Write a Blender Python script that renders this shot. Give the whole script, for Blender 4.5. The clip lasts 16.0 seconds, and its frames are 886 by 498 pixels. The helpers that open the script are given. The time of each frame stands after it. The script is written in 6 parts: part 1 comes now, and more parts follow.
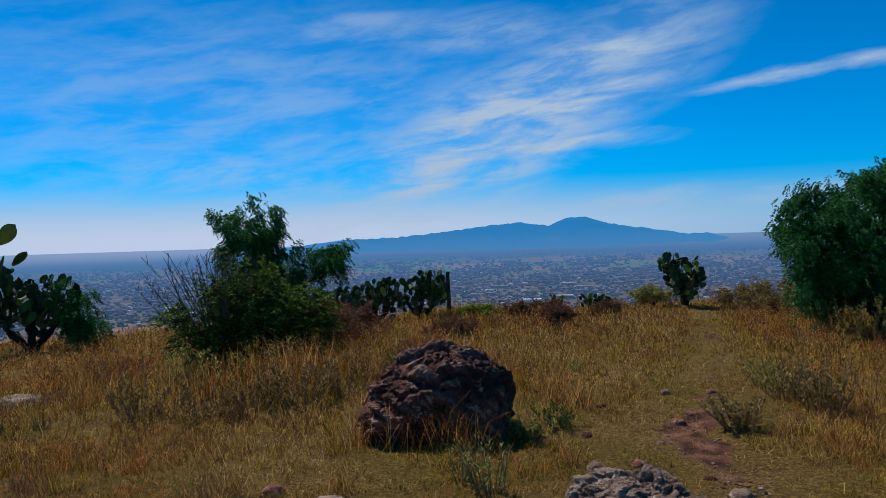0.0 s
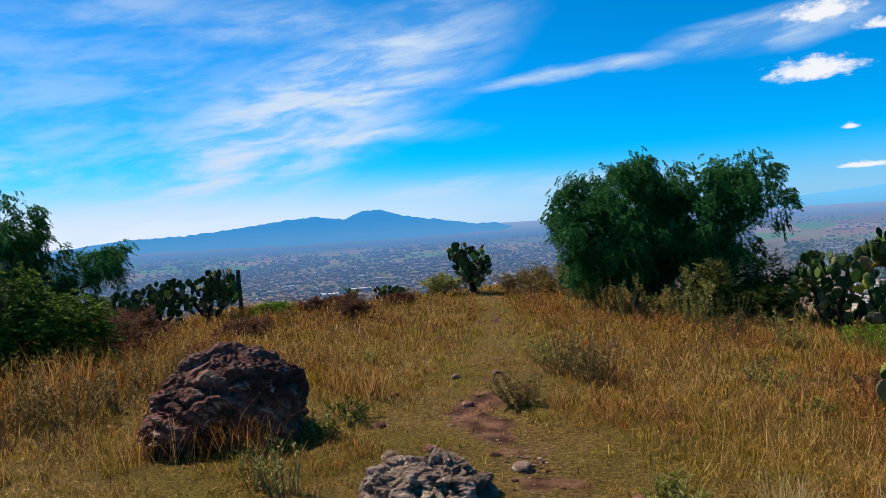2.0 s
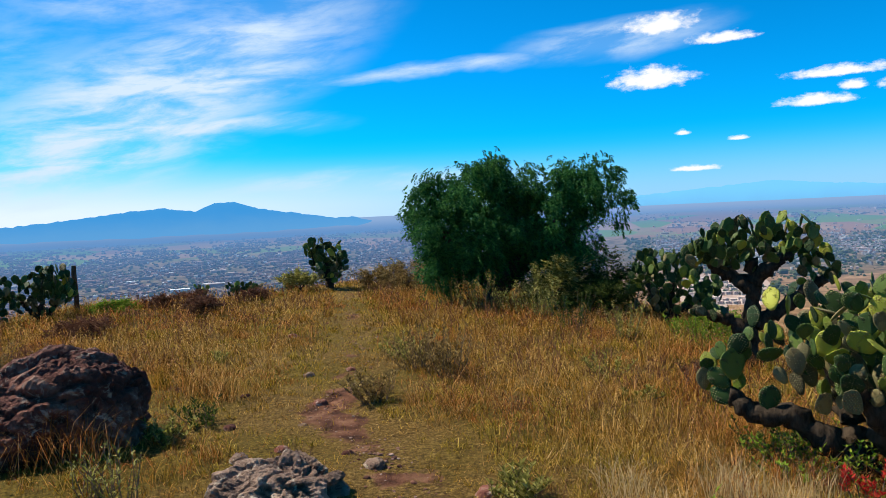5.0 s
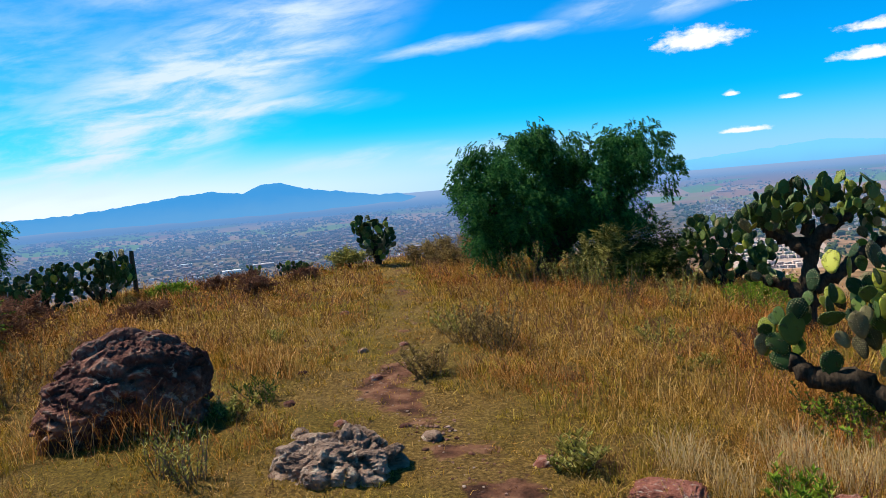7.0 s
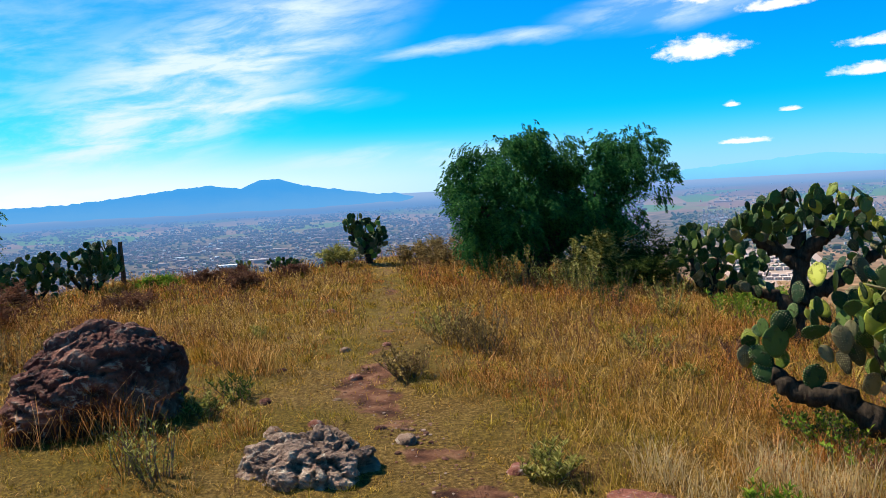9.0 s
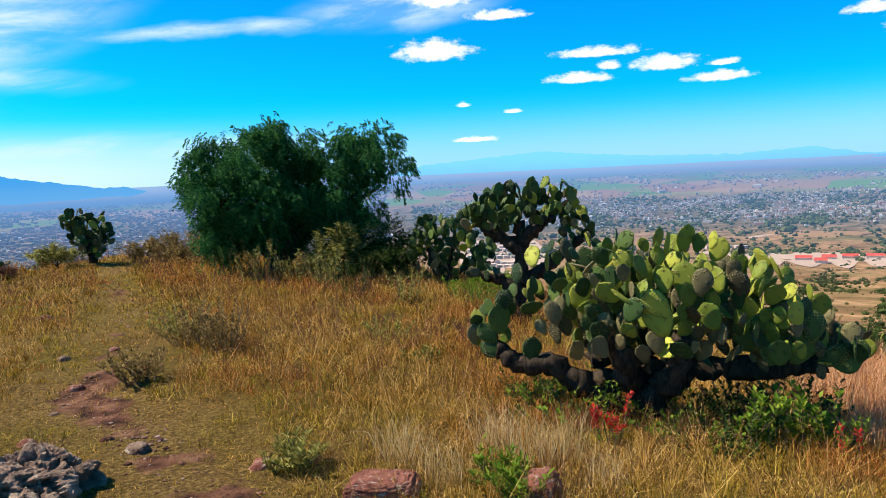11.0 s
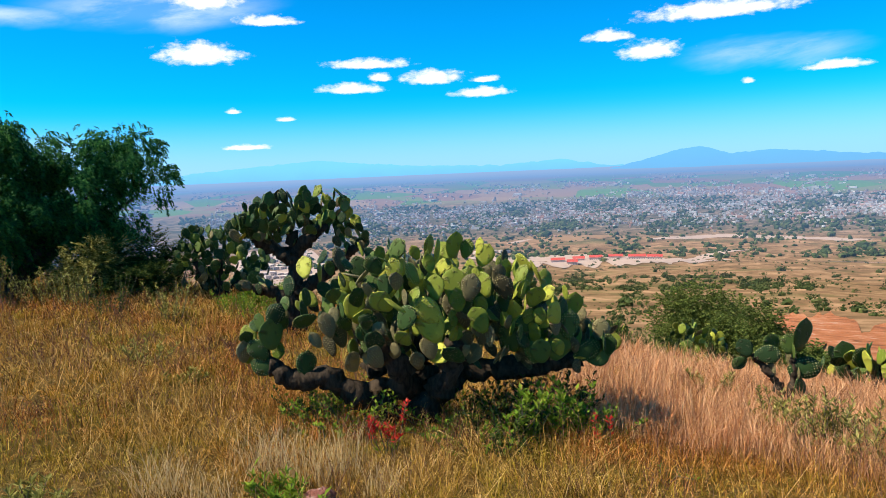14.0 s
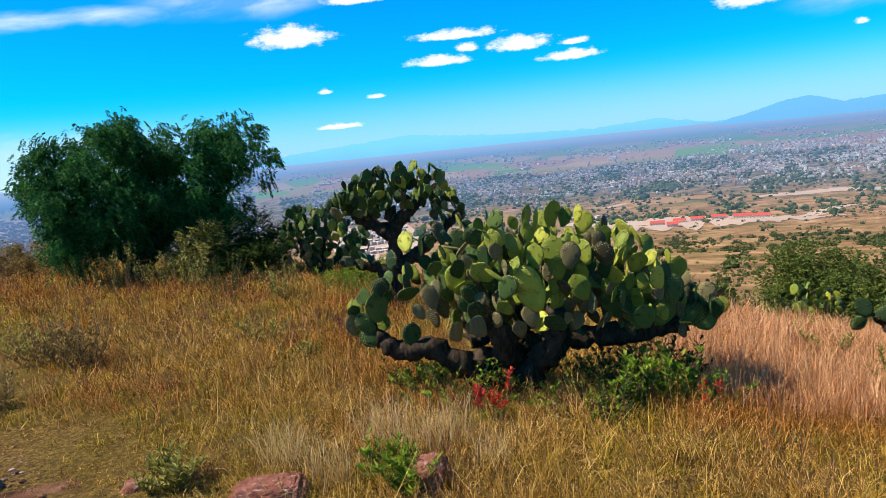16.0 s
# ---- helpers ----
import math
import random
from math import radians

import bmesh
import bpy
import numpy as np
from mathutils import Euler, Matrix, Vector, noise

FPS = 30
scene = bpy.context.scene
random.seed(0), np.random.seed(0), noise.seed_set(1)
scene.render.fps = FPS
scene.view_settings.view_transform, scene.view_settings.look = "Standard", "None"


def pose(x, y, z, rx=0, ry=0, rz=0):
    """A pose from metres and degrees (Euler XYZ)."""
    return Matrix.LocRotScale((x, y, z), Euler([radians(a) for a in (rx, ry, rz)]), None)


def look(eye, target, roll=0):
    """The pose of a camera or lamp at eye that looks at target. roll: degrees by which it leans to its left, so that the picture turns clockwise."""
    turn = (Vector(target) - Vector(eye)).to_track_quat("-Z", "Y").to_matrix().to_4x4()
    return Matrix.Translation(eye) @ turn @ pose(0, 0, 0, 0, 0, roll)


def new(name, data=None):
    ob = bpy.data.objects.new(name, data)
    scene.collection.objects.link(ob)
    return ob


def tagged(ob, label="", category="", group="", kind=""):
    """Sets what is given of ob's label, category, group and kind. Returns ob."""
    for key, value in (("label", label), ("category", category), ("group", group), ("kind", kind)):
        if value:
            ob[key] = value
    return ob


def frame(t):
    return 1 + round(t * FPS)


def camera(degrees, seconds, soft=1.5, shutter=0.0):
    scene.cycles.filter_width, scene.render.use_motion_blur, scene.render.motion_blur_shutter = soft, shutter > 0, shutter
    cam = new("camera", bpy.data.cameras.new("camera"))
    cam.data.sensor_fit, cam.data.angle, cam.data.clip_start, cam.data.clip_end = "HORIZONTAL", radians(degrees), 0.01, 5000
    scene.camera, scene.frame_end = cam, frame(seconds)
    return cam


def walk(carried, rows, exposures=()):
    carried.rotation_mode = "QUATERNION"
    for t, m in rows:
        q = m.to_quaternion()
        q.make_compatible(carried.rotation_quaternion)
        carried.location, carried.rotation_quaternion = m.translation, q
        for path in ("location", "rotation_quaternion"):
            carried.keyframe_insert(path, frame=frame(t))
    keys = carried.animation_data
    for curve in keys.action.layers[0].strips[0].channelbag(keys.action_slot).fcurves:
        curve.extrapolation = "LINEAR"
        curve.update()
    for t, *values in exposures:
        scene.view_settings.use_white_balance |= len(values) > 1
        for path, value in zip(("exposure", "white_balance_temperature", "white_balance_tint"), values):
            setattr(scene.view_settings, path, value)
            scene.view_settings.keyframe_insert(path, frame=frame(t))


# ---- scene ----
# ---- camera ----
cam = camera(62.6, 16.0, soft=0.55)
walk(cam, [
    (0, pose(-0.101, 0.008, 1.521, 89.31, 1.78, 25.05)),
    (0.5, pose(-0.054, -0.079, 1.556, 91.25, 0.26, 22.72)),
    (1, pose(-0.015, -0.073, 1.534, 91.11, 2.36, 19.82)),
    (1.5, pose(-0.055, -0.013, 1.533, 89.22, 2.20, 12.58)),
    (2, pose(-0.044, 0.041, 1.523, 88.09, 3.51, 9.11)),
    (2.5, pose(-0.028, 0.103, 1.521, 87.44, 2.06, 3.61)),
    (3, pose(-0.009, 0.051, 1.535, 87.54, 2.23, 0.23)),
    (3.5, pose(-0.002, -0.002, 1.551, 87.72, 2.27, 0.00)),
    (4, pose(-0.013, 0.036, 1.539, 87.71, 2.39, -0.79)),
    (4.2, pose(-0.016, 0.044, 1.540, 87.58, 2.00, -1.30)),
    (6.3, pose(0.007, -0.020, 1.545, 86.09, 4.46, -2.42)),
    (6.5, pose(-0.009, -0.025, 1.548, 85.81, 4.73, -2.12)),
    (7, pose(-0.038, 0.014, 1.549, 85.24, 4.89, 1.47)),
    (7.5, pose(-0.028, 0.046, 1.559, 84.98, 5.44, 4.41)),
    (8, pose(-0.007, 0.087, 1.541, 85.74, 4.85, 4.95)),
    (8.2, pose(0.019, 0.095, 1.542, 85.78, 4.54, 4.40)),
    (10.3, pose(0.087, 0.107, 1.500, 84.42, 2.96, -9.37)),
    (10.5, pose(0.097, 0.102, 1.501, 84.60, 3.27, -12.23)),
    (11, pose(0.096, 0.091, 1.497, 83.91, 2.70, -18.49)),
    (11.5, pose(0.138, 0.125, 1.495, 83.75, 2.93, -25.33)),
    (12, pose(0.133, 0.154, 1.502, 83.96, 2.32, -32.46)),
    (12.5, pose(0.162, 0.163, 1.494, 83.79, 2.68, -35.29)),
    (13, pose(0.170, 0.171, 1.487, 83.48, 2.73, -34.56)),
    (13.5, pose(0.153, 0.162, 1.497, 83.80, 1.84, -35.30)),
    (14, pose(0.174, 0.178, 1.488, 83.87, 2.38, -35.96)),
    (14.5, pose(0.184, 0.188, 1.484, 83.43, 3.32, -33.22)),
    (15, pose(0.186, 0.186, 1.491, 83.13, 4.04, -31.75)),
    (15.5, pose(0.162, 0.163, 1.491, 83.12, 4.85, -30.28)),
    (16, pose(0.128, 0.147, 1.500, 82.03, 5.70, -28.85)),
], exposures=[(0, -0.08, 5900, 10), (0.5, 0.14, 6100, 10), (1.5, 0.40, 6300, 10), (3.5, 0.58, 6500, 10), (7, 0.72, 6500, 10), (11, 0.90, 6500, 10), (16, 0.87, 6500, 10)])

# ---- world: clear sky with thin cirrus and small cumulus ----
SUN_AZ, SUN_EL = 60.0, 50.0
world = bpy.data.worlds.new("sky")
scene.world = world
world.use_nodes = True
wt = world.node_tree
wt.nodes.clear()


def math_node(tree, op, a, b=None, c=None, clamp=False):
    n = tree.nodes.new("ShaderNodeMath")
    n.operation, n.use_clamp = op, clamp
    for i, v in enumerate((a, b, c)):
        if v is None:
            continue
        if isinstance(v, (int, float)):
            n.inputs[i].default_value = v
        else:
            tree.links.new(v, n.inputs[i])
    return n.outputs[0]


def mix_color(tree, fac, a, b, blend="MIX"):
    n = tree.nodes.new("ShaderNodeMix")
    n.data_type, n.blend_type = "RGBA", blend
    for sock, v in ((n.inputs[0], fac), (n.inputs[6], a), (n.inputs[7], b)):
        if isinstance(v, (int, float)):
            sock.default_value = v
        elif isinstance(v, tuple):
            sock.default_value = (*v, 1)
        else:
            tree.links.new(v, sock)
    return n.outputs[2]


def smooth(tree, value, lo, hi, to_lo=0.0, to_hi=1.0):
    n = tree.nodes.new("ShaderNodeMapRange")
    n.interpolation_type = "SMOOTHSTEP"
    tree.links.new(value, n.inputs[0])
    for i, v in enumerate((lo, hi, to_lo, to_hi)):
        n.inputs[i + 1].default_value = v
    return n.outputs[0]


def noise_tex(tree, vector, scale, detail=4.0, rough=0.55, distortion=0.0):
    n = tree.nodes.new("ShaderNodeTexNoise")
    if vector is not None:
        tree.links.new(vector, n.inputs["Vector"])
    n.inputs["Scale"].default_value, n.inputs["Detail"].default_value = scale, detail
    n.inputs["Roughness"].default_value, n.inputs["Distortion"].default_value = rough, distortion
    return n.outputs["Fac"]


def build_sky():
    t = wt
    sky = t.nodes.new("ShaderNodeTexSky")
    sky.sky_type, sky.sun_disc = "NISHITA", False
    sky.sun_elevation, sky.sun_rotation = radians(SUN_EL), radians(-SUN_AZ)
    sky.altitude, sky.air_density, sky.dust_density, sky.ozone_density = 2300, 1.0, 0.4, 2.0
    coord = t.nodes.new("ShaderNodeTexCoord")
    xyz = t.nodes.new("ShaderNodeSeparateXYZ")
    t.links.new(coord.outputs["Generated"], xyz.inputs[0])
    x, y, z = xyz.outputs
    az = math_node(t, "MULTIPLY", math_node(t, "ARCTAN2", math_node(t, "MULTIPLY", x, -1.0), y), 57.29578)
    el = math_node(t, "MULTIPLY", math_node(t, "ARCSINE", z), 57.29578)
    # a vivid picture: the blue is deepened
    rich = mix_color(t, 1.0, sky.outputs[0], (0.004, 0.92, 1.50), "MULTIPLY")
    deep = mix_color(t, 1.0, sky.outputs[0], (0.003, 0.78, 1.20), "MULTIPLY")
    base = mix_color(t, smooth(t, el, 8.0, 32.0), rich, deep)
    base = mix_color(t, smooth(t, el, 6.0, -0.5, 0.0, 0.75), base, (1.9, 4.4, 7.6))

    comb = t.nodes.new("ShaderNodeCombineXYZ")
    t.links.new(az, comb.inputs[0])
    t.links.new(math_node(t, "MULTIPLY", el, 1.9), comb.inputs[1])
    fluff = math_node(t, "SUBTRACT", noise_tex(t, comb.outputs[0], 0.95, 6, 0.62), 0.5)
    comb2 = t.nodes.new("ShaderNodeCombineXYZ")
    t.links.new(math_node(t, "ADD", az, math_node(t, "MULTIPLY", el, 1.1)), comb2.inputs[0])
    t.links.new(math_node(t, "MULTIPLY", math_node(t, "ADD", el, math_node(t, "MULTIPLY", az, 0.06)), 3.4), comb2.inputs[1])
    streak = noise_tex(t, comb2.outputs[0], 0.15, 7, 0.62, 0.3)
    drift = math_node(t, "SUBTRACT", noise_tex(t, comb2.outputs[0], 0.055, 5, 0.6, 0.4), 0.5)

    def ellipse(a, e, hw, hh, tilt=0.0, ragged=0.0):
        da = math_node(t, "SUBTRACT", az, a)
        de = math_node(t, "SUBTRACT", el, e)
        if ragged:
            de = math_node(t, "ADD", de, math_node(t, "MULTIPLY", drift, ragged))
        else:
            # flat underside, heaped top
            under = math_node(t, "LESS_THAN", de, 0.0)
            de = math_node(t, "MULTIPLY", de, math_node(t, "ADD", math_node(t, "MULTIPLY", under, 0.9), 0.8))
        if tilt:
            de = math_node(t, "ADD", de, math_node(t, "MULTIPLY", da, tilt))
        u = math_node(t, "DIVIDE", da, hw)
        v = math_node(t, "DIVIDE", de, hh)
        return math_node(t, "SQRT", math_node(t, "ADD", math_node(t, "MULTIPLY", u, u), math_node(t, "MULTIPLY", v, v)))

    def total(op, socks):
        out = socks[0]
        for s in socks[1:]:
            out = math_node(t, op, out, s)
        return out

    # small cumulus: (azimuth, elevation, half width, half height)
    puffs = [(-18.2, 8.9, 3.3, 1.0), (-23.2, 11.4, 2.5, 0.5), (-18.9, 12.7, 2.9, 0.9), (-30.5, 8.2, 3.5, 0.5), (-31.5, 7.2, 1.0, 0.4),
             (-29.1, 6.4, 2.6, 0.5), (-35.4, 7.0, 2.6, 0.7), (-39.4, 6.8, 1.3, 0.3), (-39.2, 5.8, 2.5, 0.5), (-20.3, 5.0, 0.6, 0.3),
             (-24.1, 4.3, 0.9, 0.2), (-21.1, 2.3, 1.9, 0.3), (-48.8, 9.3, 2.1, 0.5), (-51.8, 8.0, 2.6, 0.8), (-56.7, 10.4, 6.2, 0.8),
             (-64.1, 6.0, 2.3, 0.4), (-58.5, 5.4, 0.5, 0.3)]
    near = total("MINIMUM", [ellipse(*p) for p in puffs])
    bumpy = math_node(t, "ADD", near, math_node(t, "MULTIPLY", fluff, 1.7))
    cumulus = smooth(t, bumpy, 1.05, 0.35)
    # cirrus: broad soft fields broken into streaks
    veils = [(20.0, 8.5, 16.0, 5.2, 0.45, 1.0), (17.0, 6.7, 9.5, 0.8, 0.03, 0.9), (23.0, 4.5, 10.0, 2.5, 0.3, 0.8), (-1.5, 10.8, 8.5, 0.55, 0.06, 0.75),
             (31.0, 15.8, 7.0, 1.4, 0.05, 0.4), (13.0, 13.6, 7.0, 1.6, 0.1, 0.9), (44.0, 12.0, 9.0, 1.5, 0.05, 0.28), (46.0, 8.0, 7.0, 1.0, 0.0, 0.3),
             (21.2, 15.5, 8.0, 1.4, 0.05, 0.45), (-15.7, 12.2, 6.9, 1.2, 0.05, 0.7), (40.0, 5.2, 12.0, 1.8, 0.0, 0.55), (4.0, 2.6, 14.0, 0.9, 0.0, 0.55),
             (-60.0, 7.2, 5.0, 0.9, 0.0, 0.5), (40.0, 9.0, 24.0, 9.0, 0.0, 0.34)]
    field = total("MAXIMUM", [math_node(t, "MULTIPLY", smooth(t, ellipse(*v[:5], 3.4), 1.45, 0.2), v[5]) for v in veils])
    streaks = smooth(t, streak, 0.34, 0.68)
    cirrus = math_node(t, "MULTIPLY", math_node(t, "MULTIPLY", field, math_node(t, "ADD", streaks, 0.20)), 1.0, clamp=True)
    # thin bank of haze low over the horizon
    low = smooth(t, el, 5.0, 0.6)
    side = smooth(t, az, -20.0, 36.0, 0.22, 0.98)
    haze = math_node(t, "MULTIPLY", low, side)
    c1 = mix_color(t, haze, base, (7.9, 8.7, 10.3))
    c2 = mix_color(t, cirrus, c1, (6.0, 7.4, 9.0))
    c3 = mix_color(t, cumulus, c2, (9.0, 9.1, 9.4))
    bg = t.nodes.new("ShaderNodeBackground")
    t.links.new(c3, bg.inputs[0])
    bg.inputs[1].default_value = 0.073
    out = t.nodes.new("ShaderNodeOutputWorld")
    t.links.new(bg.outputs[0], out.inputs[0])


build_sky()

# ---- sun ----
sun = new("sun", bpy.data.lights.new("sun", "SUN"))
sun.data.energy, sun.data.angle, sun.data.color = 5.0, radians(0.55), (1.0, 0.91, 0.76)
sx, sy, sz = -math.sin(radians(SUN_AZ)) * math.cos(radians(SUN_EL)), math.cos(radians(SUN_AZ)) * math.cos(radians(SUN_EL)), math.sin(radians(SUN_EL))
sun.matrix_world = look((sx * 60, sy * 60, sz * 60), (0, 0, 0))


# ---- materials ----
def material(name, rough=0.8, spec=0.3):
    m = bpy.data.materials.new(name)
    m.use_nodes = True
    b = m.node_tree.nodes["Principled BSDF"]
    b.inputs["Roughness"].default_value = rough
    b.inputs["Specular IOR Level"].default_value = spec
    return m, m.node_tree, b


def coords(tree, kind="Object"):
    return tree.nodes.new("ShaderNodeTexCoord").outputs[kind]


def ramp(tree, fac, stops):
    n = tree.nodes.new("ShaderNodeValToRGB")
    while len(n.color_ramp.elements) < len(stops):
        n.color_ramp.elements.new(0.5)
    for e, (p, c) in zip(n.color_ramp.elements, stops):
        e.position, e.color = p, (*c, 1)
    tree.links.new(fac, n.inputs[0])
    return n.outputs[0]


def bump(tree, bsdf, height, strength=0.5, distance=0.02):
    n = tree.nodes.new("ShaderNodeBump")
    n.inputs["Strength"].default_value, n.inputs["Distance"].default_value = strength, distance
    tree.links.new(height, n.inputs["Height"])
    tree.links.new(n.outputs[0], bsdf.inputs["Normal"])


def position(tree):
    return tree.nodes.new("ShaderNodeNewGeometry").outputs["Position"]


def island(tree):
    return tree.nodes.new("ShaderNodeNewGeometry").outputs["Random Per Island"]


def plant_material(name, stops, rough=0.6, translucent=0.25, patch=None, patch_scale=0.6):
    """Leaf or blade: each island takes its own tone; patch tints drifts of plants at a larger scale."""
    m, t, b = material(name, max(rough, 0.65), 0.08)
    col = ramp(t, island(t), stops)
    if patch:
        n = smooth(t, noise_tex(t, position(t), patch_scale, 3), 0.42, 0.62)
        col = mix_color(t, n, col, patch, "MULTIPLY")
    t.links.new(col, b.inputs["Base Color"])
    if translucent:
        tr = t.nodes.new("ShaderNodeBsdfTranslucent")
        t.links.new(col, tr.inputs[0])
        mx = t.nodes.new("ShaderNodeMixShader")
        mx.inputs[0].default_value = translucent
        t.links.new(b.outputs[0], mx.inputs[1])
        t.links.new(tr.outputs[0], mx.inputs[2])
        t.links.new(mx.outputs[0], t.nodes["Material Output"].inputs[0])
    return m


def ground_material():
    m, t, b = material("dry_hilltop_soil", 0.95, 0.1)
    p = position(t)
    big, mid, fine = noise_tex(t, p, 0.55, 4), noise_tex(t, p, 5.0, 5), noise_tex(t, p, 38.0, 8, 0.75)
    soil = ramp(t, mid, [(0.36, (0.06, 0.026, 0.015)), (0.5, (0.16, 0.068, 0.038)), (0.64, (0.27, 0.135, 0.078))])
    thatch = ramp(t, fine, [(0.36, (0.06, 0.034, 0.009)), (0.52, (0.19, 0.115, 0.028)), (0.66, (0.38, 0.25, 0.085))])
    green = ramp(t, fine, [(0.36, (0.05, 0.034, 0.006)), (0.66, (0.25, 0.17, 0.025))])
    turf = mix_color(t, smooth(t, big, 0.42, 0.6), thatch, green)
    trail = t.nodes.new("ShaderNodeAttribute")
    trail.attribute_name = "trail"
    worn = math_node(t, "ADD", math_node(t, "MULTIPLY", trail.outputs["Fac"], 0.95), math_node(t, "MULTIPLY", math_node(t, "SUBTRACT", noise_tex(t, p, 2.2, 4, 0.65), 0.54), 2.6))
    col = mix_color(t, smooth(t, worn, 0.35, 0.65), turf, soil)
    t.links.new(col, b.inputs["Base Color"])
    bump(t, b, math_node(t, "ADD", math_node(t, "MULTIPLY", mid, 2.0), fine), 1.0, 0.05)
    return m


def valley_material():
    m, t, b = material("valley_floor", 1.0, 0.0)
    p = position(t)
    mp = t.nodes.new("ShaderNodeMapping")
    mp.inputs["Scale"].default_value = (1.0, 1.0, 0.0)
    t.links.new(p, mp.inputs[0])
    v = mp.outputs[0]
    mid, fine = noise_tex(t, v, 0.02, 10, 0.72, 0.5), noise_tex(t, v, 0.12, 6, 0.75)
    dry = ramp(t, mid, [(0.34, (0.095, 0.062, 0.032)), (0.5, (0.215, 0.128, 0.066)), (0.64, (0.38, 0.228, 0.125))])
    scrub = ramp(t, fine, [(0.35, (0.035, 0.05, 0.018)), (0.7, (0.14, 0.13, 0.045))])
    col = mix_color(t, smooth(t, math_node(t, "ADD", noise_tex(t, v, 0.005, 6, 0.65, 0.4), math_node(t, "MULTIPLY", fine, 0.35)), 0.68, 0.86, 0.0, 0.8), dry, scrub)
    # farmed plots beyond the town
    cell = t.nodes.new("ShaderNodeTexVoronoi")
    cell.inputs["Scale"].default_value = 0.0035
    t.links.new(v, cell.inputs["Vector"])
    sep = t.nodes.new("ShaderNodeSeparateXYZ")
    t.links.new(cell.outputs["Color"], sep.inputs[0])
    plots = ramp(t, sep.outputs[0], [(0.15, (0.23, 0.13, 0.09)), (0.45, (0.3, 0.2, 0.12)), (0.55, (0.08, 0.17, 0.04)), (0.75, (0.26, 0.16, 0.11)), (0.85, (0.11, 0.2, 0.05))])
    r = t.nodes.new("ShaderNodeVectorMath")
    r.operation = "LENGTH"
    t.links.new(v, r.inputs[0])
    col = mix_color(t, smooth(t, r.outputs["Value"], 3000.0, 3300.0), col, plots)
    built = math_node(t, "MULTIPLY", smooth(t, r.outputs["Value"], 1900.0, 2300.0), smooth(t, r.outputs["Value"], 3300.0, 2900.0, 0.0, 0.7))
    col = mix_color(t, built, col, ramp(t, mid, [(0.38, (0.025, 0.045, 0.025)), (0.52, (0.09, 0.085, 0.06)), (0.66, (0.24, 0.17, 0.13))]))
    t.links.new(col, b.inputs["Base Color"])
    return m


def rock_material(name, dark, mid, pale, lichen, scale=1.0):
    m, t, b = material(name, 0.9, 0.2)
    o = coords(t)
    n1, n2 = noise_tex(t, o, 3.2 * scale, 7, 0.62), noise_tex(t, o, 22.0 * scale, 6, 0.65)
    col = ramp(t, n1, [(0.32, dark), (0.5, mid), (0.68, pale)])
    spots = smooth(t, noise_tex(t, o, 9.0 * scale, 5, 0.7, 0.6), 0.55, 0.68)
    col = mix_color(t, math_node(t, "MULTIPLY", spots, 0.8), col, lichen)
    col = mix_color(t, smooth(t, n2, 0.45, 0.28, 0.0, 0.7), col, (0.02, 0.013, 0.01))
    # lichen sits on the worn edges, the dark tone in the joints
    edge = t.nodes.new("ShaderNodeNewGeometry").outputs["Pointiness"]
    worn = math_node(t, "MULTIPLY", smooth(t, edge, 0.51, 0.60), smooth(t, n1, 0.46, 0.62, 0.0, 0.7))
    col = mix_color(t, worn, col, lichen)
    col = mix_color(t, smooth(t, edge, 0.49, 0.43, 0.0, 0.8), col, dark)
    t.links.new(col, b.inputs["Base Color"])
    bump(t, b, math_node(t, "ADD", n2, math_node(t, "MULTIPLY", n1, 1.5)), 1.0, 0.06 / scale)
    return m


def bark_material(name, a, c):
    m, t, b = material(name, 0.95, 0.1)
    o = coords(t)
    mp = t.nodes.new("ShaderNodeMapping")
    mp.inputs["Scale"].default_value = (1, 1, 0.3)
    t.links.new(o, mp.inputs[0])
    n = noise_tex(t, mp.outputs[0], 28.0, 6, 0.65)
    t.links.new(ramp(t, n, [(0.3, a), (0.7, c)]), b.inputs["Base Color"])
    bump(t, b, n, 0.8, 0.02)
    return m


def pad_material(name, stops, scar):
    """Cactus pad: rows of areoles as small pale dots, waxy skin, corky scars."""
    m, t, b = material(name, 0.6, 0.18)
    o = coords(t)
    rnd = t.nodes.new("ShaderNodeObjectInfo").outputs["Random"]
    col = ramp(t, rnd, stops)
    v = t.nodes.new("ShaderNodeTexVoronoi")
    v.inputs["Scale"].default_value, v.inputs["Randomness"].default_value = 12.0, 0.2
    t.links.new(o, v.inputs["Vector"])
    dots = smooth(t, v.outputs["Distance"], 0.36, 0.17)
    blotch = smooth(t, noise_tex(t, o, 4.0, 5, 0.6), 0.52, 0.68)
    col = mix_color(t, math_node(t, "MULTIPLY", blotch, 0.65), col, scar)
    col = mix_color(t, math_node(t, "MULTIPLY", dots, 0.7), col, (0.45, 0.42, 0.18))
    t.links.new(col, b.inputs["Base Color"])
    bump(t, b, math_node(t, "ADD", dots, math_node(t, "MULTIPLY", blotch, 0.5)), 0.8, 0.03)
    return m


def plain_material(name, stops, rough=0.85, scale=0.3):
    """Per-island tone with soft weathering, for far built things."""
    m, t, b = material(name, rough, 0.15)
    col = ramp(t, island(t), stops)
    n = noise_tex(t, position(t), scale, 4)
    col = mix_color(t, smooth(t, n, 0.4, 0.7, 0.0, 0.25), col, (0.2, 0.17, 0.14))
    t.links.new(col, b.inputs["Base Color"])
    return m


